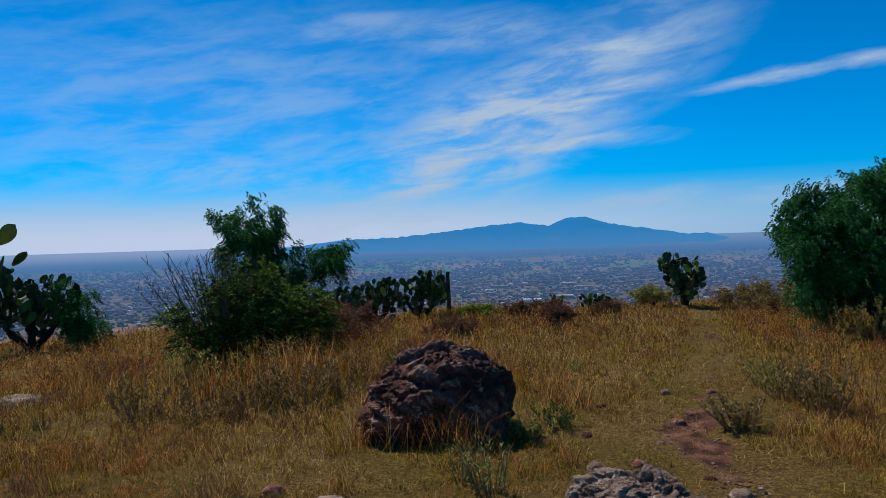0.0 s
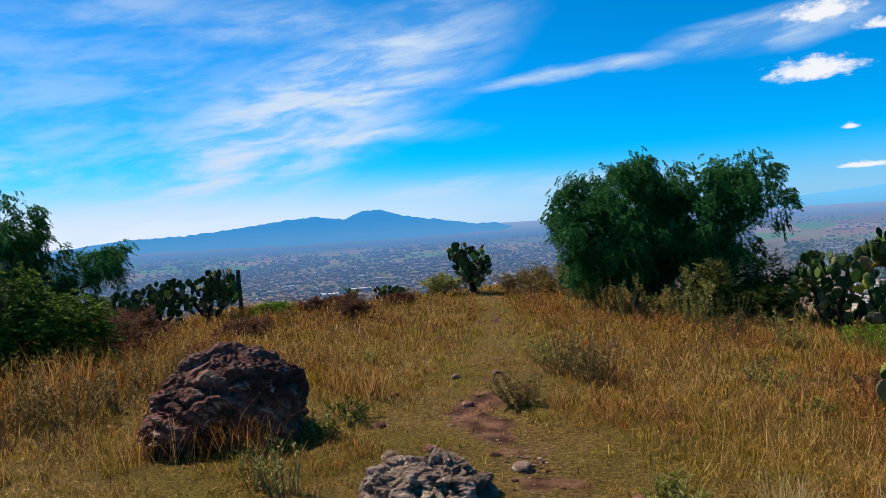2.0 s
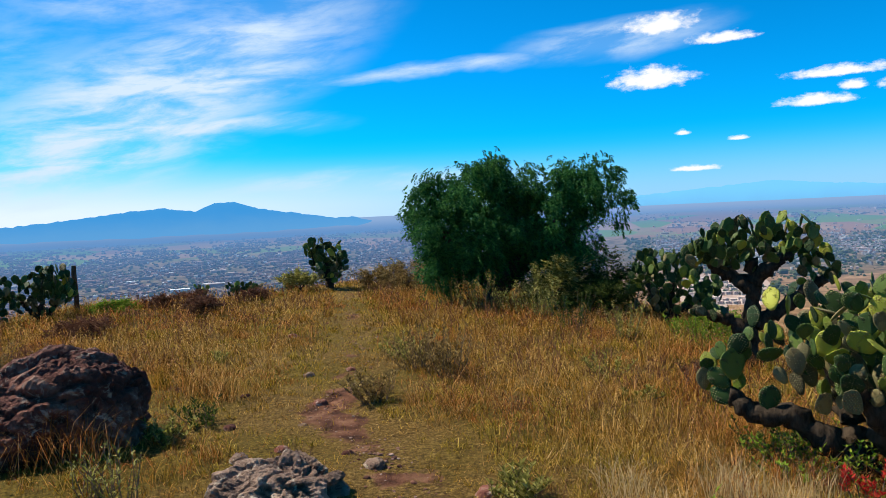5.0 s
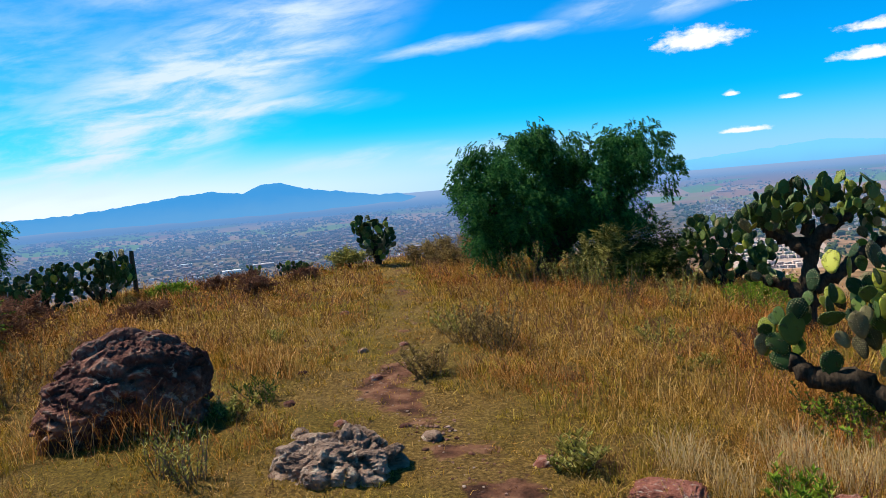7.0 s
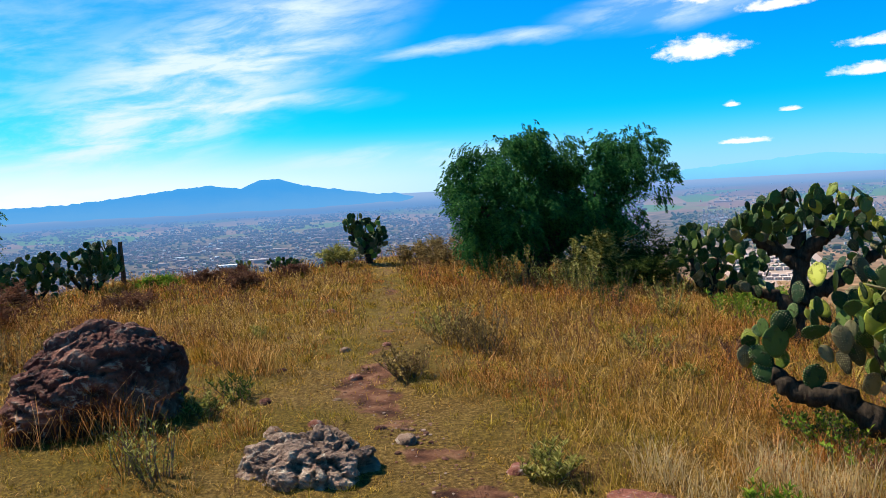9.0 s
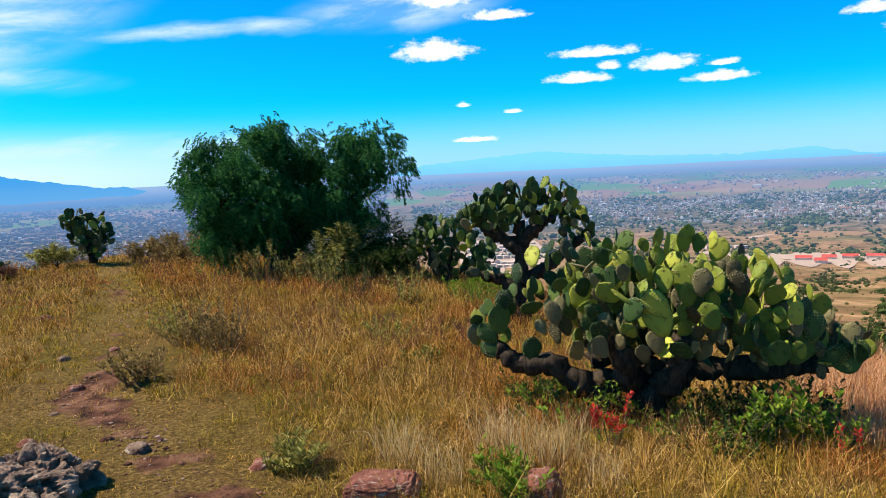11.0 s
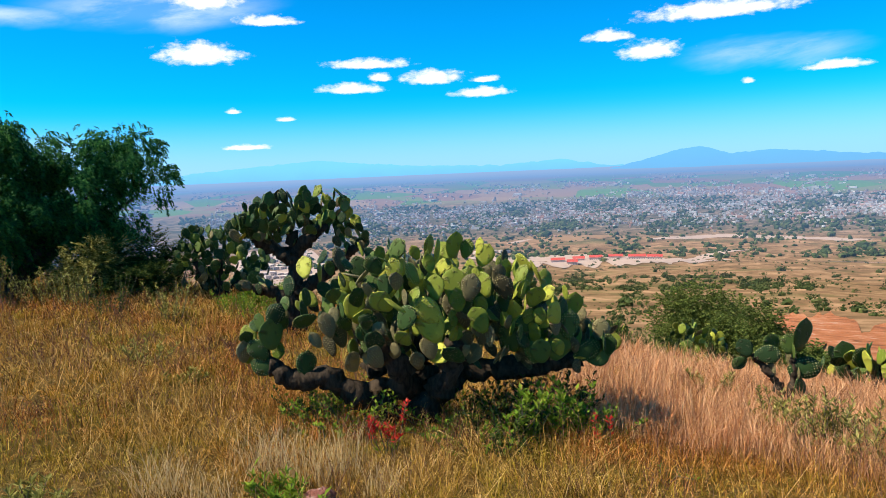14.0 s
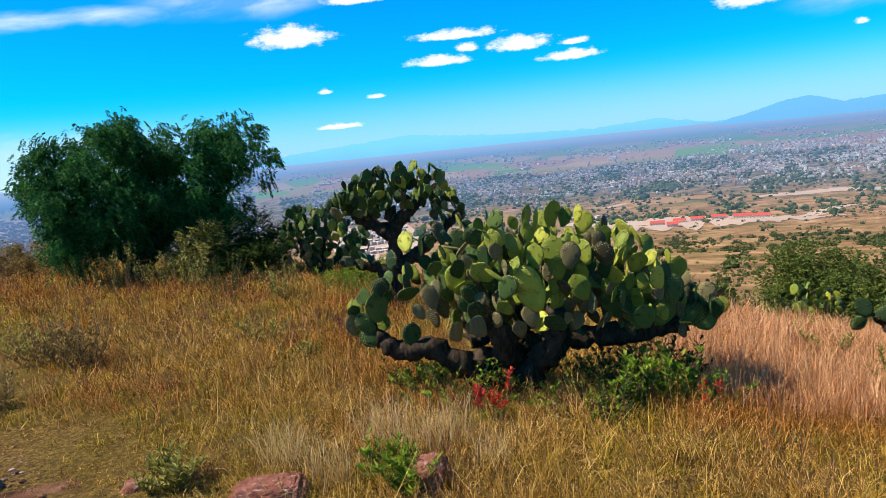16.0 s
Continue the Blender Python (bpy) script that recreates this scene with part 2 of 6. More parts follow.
def far_material(name, ground_col, haze_glow, air):
    """Distant ridge; many kilometres of bright air are painted on as a glow."""
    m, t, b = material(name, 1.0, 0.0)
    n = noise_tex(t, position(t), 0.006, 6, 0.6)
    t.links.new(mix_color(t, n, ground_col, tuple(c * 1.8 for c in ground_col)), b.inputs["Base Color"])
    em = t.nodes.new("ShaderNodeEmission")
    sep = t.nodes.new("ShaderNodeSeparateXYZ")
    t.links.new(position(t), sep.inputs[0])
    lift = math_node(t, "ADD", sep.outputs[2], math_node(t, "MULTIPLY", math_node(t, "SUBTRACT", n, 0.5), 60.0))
    # painted haze changes tone towards the ridge foot
    t.links.new(mix_color(t, smooth(t, lift, -60.0, 75.0), tuple(0.5 * c + 0.5 * p for c, p in zip(haze_glow, (0.11, 0.27, 0.47))), haze_glow), em.inputs[0])
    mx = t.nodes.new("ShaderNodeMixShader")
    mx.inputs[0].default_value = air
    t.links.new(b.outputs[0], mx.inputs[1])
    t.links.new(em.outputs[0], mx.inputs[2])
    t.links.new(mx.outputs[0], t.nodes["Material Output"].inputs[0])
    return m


M_SOIL, M_VALLEY = ground_material(), valley_material()
M_BOULDER = rock_material("red_scoria", (0.022, 0.009, 0.007), (0.12, 0.040, 0.028), (0.26, 0.11, 0.075), (0.40, 0.33, 0.26))
M_GREYROCK = rock_material("grey_lichened_rock", (0.06, 0.036, 0.026), (0.27, 0.175, 0.125), (0.44, 0.32, 0.235), (0.50, 0.44, 0.34), 1.6)
M_REDROCK = rock_material("red_flat_stone", (0.12, 0.04, 0.03), (0.25, 0.09, 0.06), (0.34, 0.16, 0.12), (0.48, 0.44, 0.38), 2.0)
M_BARK = bark_material("dark_bark", (0.03, 0.02, 0.014), (0.13, 0.09, 0.06))
M_TWIG = bark_material("grey_twig", (0.07, 0.05, 0.035), (0.22, 0.16, 0.11))
M_CORK = bark_material("corky_cactus_wood", (0.012, 0.009, 0.006), (0.075, 0.054, 0.036))
M_PEPPER = plant_material("pepper_tree_leaf", [(0.0, (0.017, 0.068, 0.025)), (0.5, (0.038, 0.138, 0.034)), (1.0, (0.085, 0.23, 0.048))], 0.5, 0.3)
# leaf tone cut down to paint the tree's shade onto the shrubs
M_SHADED_OLIVE = plant_material("shaded_bush_leaf", [(0.0, (0.02, 0.04, 0.01)), (0.6, (0.045, 0.075, 0.014)), (1.0, (0.14, 0.18, 0.03))], 0.5, 0.32)
M_BUSH = plant_material("bright_bush_leaf", [(0.0, (0.025, 0.05, 0.01)), (0.6, (0.06, 0.105, 0.016)), (1.0, (0.22, 0.30, 0.04))], 0.5, 0.38)
M_HILLTREE = plant_material("hillside_tree_leaf", [(0.0, (0.05, 0.075, 0.018)), (0.6, (0.12, 0.165, 0.032)), (1.0, (0.26, 0.29, 0.07))], 0.5, 0.4)
M_WEED = plant_material("weed_leaf", [(0.0, (0.10, 0.09, 0.018)), (0.6, (0.25, 0.24, 0.05)), (1.0, (0.56, 0.50, 0.17))], 0.6, 0.4)
M_DRYWEED = plant_material("dry_weed_leaf", [(0.0, (0.07, 0.045, 0.014)), (0.6, (0.22, 0.15, 0.05)), (1.0, (0.46, 0.33, 0.13))], 0.6, 0.35)
M_PINK = plant_material("pinkish_slope_grass", [(0.0, (0.28, 0.115, 0.05)), (0.5, (0.60, 0.30, 0.14)), (1.0, (0.85, 0.53, 0.29))], 0.7, 0.3)
M_FRESH = plant_material("fresh_weed_leaf", [(0.0, (0.07, 0.13, 0.015)), (0.6, (0.16, 0.26, 0.02)), (1.0, (0.30, 0.36, 0.04))], 0.5, 0.35)
M_RED = plant_material("red_bract", [(0.0, (0.35, 0.02, 0.015)), (0.6, (0.55, 0.04, 0.03)), (1.0, (0.7, 0.10, 0.06))], 0.5, 0.3)
M_RUSTY = plant_material("dry_rusty_shrub", [(0.0, (0.09, 0.04, 0.025)), (0.6, (0.19, 0.085, 0.05)), (1.0, (0.30, 0.17, 0.10))], 0.8, 0.2)
M_STRAW = plant_material("straw_grass", [(0.0, (0.07, 0.030, 0.007)), (0.35, (0.28, 0.15, 0.028)), (0.75, (0.54, 0.32, 0.072)), (1.0, (0.92, 0.63, 0.25))], 0.7, 0.25, (0.92, 0.60, 0.55), 0.55)
M_PALE = plant_material("pale_straw_grass", [(0.0, (0.42, 0.28, 0.10)), (1.0, (0.75, 0.58, 0.32))], 0.7, 0.3)
M_GREEN = plant_material("green_grass", [(0.0, (0.045, 0.04, 0.005)), (0.35, (0.20, 0.146, 0.012)), (0.75, (0.42, 0.29, 0.026)), (1.0, (0.76, 0.54, 0.12))], 0.6, 0.25, (1.0, 0.76, 0.85), 0.9)
M_PAD = pad_material("cactus_pad_green", [(0.0, (0.016, 0.038, 0.013)), (0.5, (0.036, 0.074, 0.016)), (1.0, (0.09, 0.135, 0.026))], (0.09, 0.085, 0.04))
# young yellow doubles as the sunlit pad tone, corky brown as the shaded one
M_PADY = pad_material("cactus_pad_young_lit", [(0.0, (0.11, 0.16, 0.018)), (1.0, (0.37, 0.38, 0.045))], (0.28, 0.25, 0.08))
M_PADC = pad_material("cactus_pad_corky_shaded", [(0.0, (0.045, 0.038, 0.018)), (1.0, (0.22, 0.19, 0.085))], (0.20, 0.14, 0.07))
M_HOUSES = plain_material("town_walls", [(0.0, (0.55, 0.54, 0.52)), (0.3, (0.33, 0.31, 0.29)), (0.55, (0.28, 0.24, 0.21)), (0.75, (0.42, 0.2, 0.13)), (1.0, (0.72, 0.70, 0.68))], 0.9, 0.02)
M_CITY = plain_material("city_walls", [(0.0, (0.05, 0.045, 0.045)), (0.35, (0.15, 0.10, 0.085)), (0.75, (0.27, 0.14, 0.10)), (0.92, (0.38, 0.28, 0.24)), (1.0, (0.85, 0.83, 0.80))], 0.9, 0.02)
M_WHITE = plain_material("white_stucco", [(0.0, (0.50, 0.38, 0.31)), (1.0, (0.68, 0.57, 0.49))])
M_REDROOF = plain_material("red_roof", [(0.0, (0.42, 0.035, 0.025)), (1.0, (0.48, 0.07, 0.035))])
M_DIRT = plain_material("bare_pale_earth", [(0.0, (0.36, 0.25, 0.19)), (1.0, (0.42, 0.31, 0.24))], 1.0, 0.06)
M_CUT, _t, _b = material("orange_earth_cut", 1.0, 0.05)
_p = position(_t)
_n, _f = noise_tex(_t, _p, 0.10, 7, 0.65, 0.8), noise_tex(_t, _p, 0.7, 6, 0.7)
_t.links.new(mix_color(_t, smooth(_t, _f, 0.40, 0.66, 0.0, 0.55), ramp(_t, _n, [(0.36, (0.20, 0.075, 0.035)), (0.48, (0.44, 0.145, 0.055)), (0.58, (0.52, 0.21, 0.095)), (0.68, (0.58, 0.38, 0.28))]), (0.30, 0.15, 0.08)), _b.inputs["Base Color"])
bump(_t, _b, math_node(_t, "ADD", _n, _f), 1.0, 1.2)
M_OCHRE = plain_material("ochre_field", [(0.0, (0.24, 0.13, 0.05)), (1.0, (0.28, 0.16, 0.07))], 1.0, 0.04)
M_CRUMB = plain_material("red_gravel", [(0.0, (0.07, 0.028, 0.018)), (0.6, (0.19, 0.085, 0.055)), (1.0, (0.34, 0.24, 0.19))], 0.95, 8.0)
M_SCRUB = plant_material("far_scrub_leaf", [(0.0, (0.025, 0.04, 0.012)), (0.6, (0.055, 0.075, 0.02)), (1.0, (0.12, 0.125, 0.04))], 0.8, 0.0)
M_GLASS, _t, _b = material("dark_glass", 0.2, 0.5)
_b.inputs["Base Color"].default_value = (0.03, 0.035, 0.04, 1)
M_MTN_NEAR = far_material("haze_glow_ridge", (0.05, 0.07, 0.05), (0.032, 0.215, 0.50), 0.93)
M_MTN_MID = far_material("pale_haze_glow_ridge", (0.05, 0.07, 0.05), (0.105, 0.335, 0.60), 0.96)
M_MTN_FAR = far_material("faint_haze_glow_ridge", (0.05, 0.07, 0.05), (0.13, 0.42, 0.70), 0.99)

# ---- ground form ----
CREST_AZ = [-180, -120, -80, -66, -61, -57, -53, -48, -44, -35, -25, -18, -8, 6, 11, 20, 25, 32, 50, 58, 75, 120, 180]
CREST_EL = [-8, -12, -16.3, -16.4, -16.4, -15.9, -15.3, -14.4, -14.0, -12.0, -9.6, -8.0, -6.3, -5.1, -5.5, -5.7, -5.4, -6.1, -6.1, -6.3, -6.5, -7, -8]
CREST_R = [14, 11, 10, 10, 10, 10, 10, 10, 10, 11, 12.5, 13.5, 15.5, 17, 16, 15.5, 16, 15, 15, 15, 15, 14, 14]
FALL_R = [45, 60, 120, 250, 500, 1000, 1500, 1900, 2500, 3200, 4000, 4900]
FALL_EL = [-17.0, -16.2, -14.6, -12.6, -10.2, -8.3, -7.05, -6.0, -4.1, -2.5, -1.3, -0.42]
EYE = 1.55
TRAIL = [(-1.6, 15.5), (-1.24, 12.2), (-1.0, 10.4), (-0.74, 7.5), (-0.76, 6.4), (-0.92, 5.9), (-0.5, 5.1), (-0.21, 4.4), (0.0, 3.5), (0.1, 2.4)]


def wobble(x, y):
    return (np.sin(x * 1.7 + 0.6 * np.sin(y * 1.1)) * np.sin(y * 1.3 + 1.0) * 0.5 + np.sin(x * 4.1 + y * 2.3) * 0.22
            + np.sin(y * 5.3 - x * 3.1 + 2.0) * 0.2 + np.sin(x * 11.0 + 1.7 * np.sin(y * 7.0)) * np.sin(y * 9.7) * 0.14)


def ground_z(x, y):
    x, y = np.asarray(x, float), np.asarray(y, float)
    r = np.hypot(x, y)
    az = np.degrees(np.arctan2(-x, y))
    ce, cr = np.interp(az, CREST_AZ, CREST_EL), np.interp(az, CREST_AZ, CREST_R)
    zc = EYE + cr * np.tan(np.radians(ce))
    s = np.clip((r - 2.5) / (cr - 2.5), 0, 1)
    z_top = zc * s * (0.55 + 0.45 * s)
    far_el = np.interp(r, FALL_R, FALL_EL)
    mid = cr + 12.0
    mid_el = np.full_like(r, -17.6)
    e = np.where(r < mid, ce + (mid_el - ce) * np.clip((r - cr) / 12.0, 0, 1) ** 0.8,
                 np.where(r < 45, mid_el + (-17.0 + 17.6) * np.clip((r - mid) / (45 - mid), 0, 1), far_el))
    z_out = EYE + r * np.tan(np.radians(e))
    bumps = wobble(x, y) * 0.045 * np.clip(r - 0.5, 0, 1) * np.clip((cr + 4 - r) / 4, 0, 1)
    roll = np.sin(x * 0.021 + 1.3 * np.sin(y * 0.013)) * np.sin(y * 0.017) * np.clip((r - 90) / 200, 0, 1) * np.clip((2500 - r) / 1500, 0, 1) * 0.0035 * r
    return np.where(r < cr, z_top, z_out) + bumps + roll


def gz(x, y):
    return float(ground_z(x, y))


def trail_distance(x, y):
    x, y = np.asarray(x, float), np.asarray(y, float)
    best = np.full(x.shape, 1e9)
    for (ax, ay), (bx, by) in zip(TRAIL, TRAIL[1:]):
        k = np.clip(((x - ax) * (bx - ax) + (y - ay) * (by - ay)) / ((bx - ax) ** 2 + (by - ay) ** 2), 0, 1)
        best = np.minimum(best, np.hypot(x - ax - k * (bx - ax), y - ay - k * (by - ay)))
    return best


def at(az, r):
    """Plan position from an azimuth (degrees, to the left of north) and a distance."""
    return -math.sin(radians(az)) * r, math.cos(radians(az)) * r


# ---- mesh helpers ----
def mesh_arrays(name, verts, quads=None, tris=None, mat=None, smooth_shade=False):
    me = bpy.data.meshes.new(name)
    quads = np.zeros((0, 4), int) if quads is None else np.asarray(quads, int).reshape(-1, 4)
    tris = np.zeros((0, 3), int) if tris is None else np.asarray(tris, int).reshape(-1, 3)
    verts = np.asarray(verts, float).reshape(-1, 3)
    me.vertices.add(len(verts))
    me.vertices.foreach_set("co", verts.ravel())
    me.loops.add(quads.size + tris.size)
    me.loops.foreach_set("vertex_index", np.concatenate([quads.ravel(), tris.ravel()]).astype(np.int32))
    me.polygons.add(len(quads) + len(tris))
    start = np.concatenate([np.arange(len(quads)) * 4, quads.size + np.arange(len(tris)) * 3]).astype(np.int32)
    me.polygons.foreach_set("loop_start", start)
    me.polygons.foreach_set("use_smooth", np.full(len(start), smooth_shade))
    me.update(calc_edges=True)
    if mat:
        me.materials.append(mat)
    return me


class Build:
    """Gathers tubes, leaves and boxes into one mesh."""

    def __init__(self):
        self.v, self.q, self.t, self.n = [], [], [], 0

    def add(self, verts, quads=None, tris=None):
        verts = np.asarray(verts, float).reshape(-1, 3)
        if quads is not None and len(quads):
            self.q.append(np.asarray(quads, int) + self.n)
        if tris is not None and len(tris):
            self.t.append(np.asarray(tris, int) + self.n)
        self.v.append(verts)
        self.n += len(verts)

    def tube(self, points, radii, sides=7, wave=0.0):
        pts = np.asarray(points, float)
        rings = []
        for i, p in enumerate(pts):
            d = pts[min(i + 1, len(pts) - 1)] - pts[max(i - 1, 0)]
            d = d / (np.linalg.norm(d) + 1e-9)
            ref = np.array([0, 1.0, 0]) if abs(d[2]) > 0.8 else np.array([0, 0, 1.0])
            a = np.cross(d, ref)
            a /= np.linalg.norm(a)
            c = np.cross(d, a)
            ang = np.linspace(0, 2 * np.pi, sides, endpoint=False)
            rad = radii[i] * (1 + wave * np.sin(ang * 3 + i * 1.7) + wave * 0.8 * np.sin(ang * 2 + i * 2.9) + wave * 0.6 * np.sin(ang * 5 + i * 4.3))
            rings.append(p + np.outer(np.cos(ang) * rad, a) + np.outer(np.sin(ang) * rad, c))
        v = np.concatenate(rings + [pts[:1], pts[-1:]])
        k = np.arange(sides)
        quads = [np.stack([i * sides + k, i * sides + (k + 1) % sides, (i + 1) * sides + (k + 1) % sides, (i + 1) * sides + k], 1) for i in range(len(pts) - 1)]
        n = len(pts) * sides
        last = (len(pts) - 1) * sides
        tris = np.concatenate([np.stack([np.full(sides, n), (k + 1) % sides, k], 1), np.stack([np.full(sides, n + 1), last + k, last + (k + 1) % sides], 1)])
        self.add(v, np.concatenate(quads), tris)

    def leaves(self, base, direction, normal, length, width):
        """Diamond leaves with a fold along the middle."""
        d = direction / (np.linalg.norm(direction, axis=1, keepdims=True) + 1e-9)
        s = np.cross(d, normal)
        s /= np.linalg.norm(s, axis=1, keepdims=True) + 1e-9
        up = np.cross(s, d)
        length, width = np.asarray(length)[:, None], np.asarray(width)[:, None]
        mid = base + d * length * 0.45 + up * width * 0.15
        tip = base + d * length - up * length * 0.12
        v = np.stack([base, mid + s * width * 0.5, tip, mid - s * width * 0.5], 1).reshape(-1, 3)
        self.add(v, np.arange(len(v)).reshape(-1, 4))

    def box(self, cx, cy, z0, z1, hx, hy, turn=0.0):
        c, s = math.cos(turn), math.sin(turn)
        v = []
        for z in (z0, z1):
            for dx, dy in ((-hx, -hy), (hx, -hy), (hx, hy), (-hx, hy)):
                v.append((cx + dx * c - dy * s, cy + dx * s + dy * c, z))
        self.add(v, [(0, 3, 2, 1), (4, 5, 6, 7), (0, 1, 5, 4), (1, 2, 6, 5), (2, 3, 7, 6), (3, 0, 4, 7)])

    def mesh(self, name, mat, smooth_shade=False):
        return mesh_arrays(name, np.concatenate(self.v), np.concatenate(self.q) if self.q else None, np.concatenate(self.t) if self.t else None, mat, smooth_shade)


def part(name, mesh, parent, label=""):
    ob = new(name, mesh)
    ob.parent = parent
    if label:
        ob["label"] = label
    return ob


def thing(name, x, y, label, category, group="", z=None, turn=0.0):
    ob = new(name)
    ob.empty_display_size = 0.1
    ob.matrix_basis = pose(x, y, gz(x, y) if z is None else z, 0, 0, turn)
    return tagged(ob, label, category, group)


def solid(name, mesh, x, y, label, category, group="", sink=0.0, turn=0.0, kind=""):
    ob = new(name, mesh)
    ob.matrix_basis = pose(x, y, gz(x, y) - sink, 0, 0, turn)
    return tagged(ob, label, category, group, kind)


rng = np.random.default_rng(7)


# ---- ground sheet ----
def build_ground():
    az = np.concatenate([np.arange(-180, -76, 4.0), np.arange(-76, 68, 0.5), np.arange(68, 180, 4.0)])
    rr = np.concatenate([np.linspace(0.4, 20, 150), np.geomspace(20.6, 4950, 120)])
    A, R = np.meshgrid(np.radians(az), rr)
    X, Y = -np.sin(A) * R, np.cos(A) * R
    Z = ground_z(X, Y)
    v = np.stack([X, Y, Z], -1).reshape(-1, 3)
    n, k = len(az), np.arange(len(az))
    quads = np.concatenate([np.stack([i * n + k, (i + 1) * n + k, (i + 1) * n + (k + 1) % n, i * n + (k + 1) % n], 1) for i in range(len(rr) - 1)])
    v = np.concatenate([v, [[0, 0, 0]]])
    tris = np.stack([np.full(n, len(v) - 1), (k + 1) % n, k], 1)
    me = mesh_arrays("ground", v, quads, tris[:, ::-1], M_SOIL, True)
    me.materials.append(M_VALLEY)
    rad = np.hypot(*v[quads[:, 0], :2].T)
    me.polygons.foreach_set("material_index", np.concatenate([(rad > 32).astype(np.int32), np.zeros(n, np.int32)]))
    d = trail_distance(v[:, 0], v[:, 1]) * (1 + 0.5 * np.clip((v[:, 1] - 6.0) / 2.0, 0, 1))
    att = me.attributes.new("trail", "FLOAT", "POINT")
    att.data.foreach_set("value", np.clip(1.25 - d / 0.30, 0, 1) * (0.78 + 0.22 * np.sin(v[:, 1] * 2.3 + 0.8)) * np.clip((9.0 - v[:, 1]) / 2.5, 0.45, 1).astype(np.float32))
    return tagged(new("ground", me), "dry grassy hilltop falling away to a wide farmed valley", "ground", kind="structure")


build_ground()


# ---- far ridges ----
def ridge(name, profile, r, mat, label, depth=250.0, rough=0.09):
    """A mountain massif: rises from the plain to its skyline, with spurs."""
    pa, pe = zip(*sorted(profile))
    az = np.arange(pa[0], pa[-1] + 0.01, 0.15)
    top = np.interp(az, pa, pe) + rough * np.array([noise.fractal((a * 1.3, r, 0), 0.8, 2.0, 5) for a in az])
    rows = 14
    v = []
    for i in range(rows):
        k = i / (rows - 1)
        rad = r - depth * (1 - k)
        for a, e in zip(az, top):
            spur = 0.5 + 0.5 * noise.noise((a * 0.55, k * 2.2, r * 0.01))
            h0 = gz(*at(a, rad)) - 4
            h1 = EYE + r * math.tan(radians(e))
            f = k ** (1.1 + 1.2 * spur)
            x, y = at(a, rad)
            v.append((x, y, h0 + (h1 - h0) * f))
    n = len(az)
    for a in az:
        x, y = at(a, r + 60)
        v.append((x, y, -60))
    k = np.arange(n - 1)
    quads = np.concatenate([np.stack([i * n + k, i * n + k + 1, (i + 1) * n + k + 1, (i + 1) * n + k], 1) for i in range(rows)])
    return tagged(new(name, mesh_arrays(name, v, quads[:, ::-1], None, mat, True)), label, "mountain", kind="structure")


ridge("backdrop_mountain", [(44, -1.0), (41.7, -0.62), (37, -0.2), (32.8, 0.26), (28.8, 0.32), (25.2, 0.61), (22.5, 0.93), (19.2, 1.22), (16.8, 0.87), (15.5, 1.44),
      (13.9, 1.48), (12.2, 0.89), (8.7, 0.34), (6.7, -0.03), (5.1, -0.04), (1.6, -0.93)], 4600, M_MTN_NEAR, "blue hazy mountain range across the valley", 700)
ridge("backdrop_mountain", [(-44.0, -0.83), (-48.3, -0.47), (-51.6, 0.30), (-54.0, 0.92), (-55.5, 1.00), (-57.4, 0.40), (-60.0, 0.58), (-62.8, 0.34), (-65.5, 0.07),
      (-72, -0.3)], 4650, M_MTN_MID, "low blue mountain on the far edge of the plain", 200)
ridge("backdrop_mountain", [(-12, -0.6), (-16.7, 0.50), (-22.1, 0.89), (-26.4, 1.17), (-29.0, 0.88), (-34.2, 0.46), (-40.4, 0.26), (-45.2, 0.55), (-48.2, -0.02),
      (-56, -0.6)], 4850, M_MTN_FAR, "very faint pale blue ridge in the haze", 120)


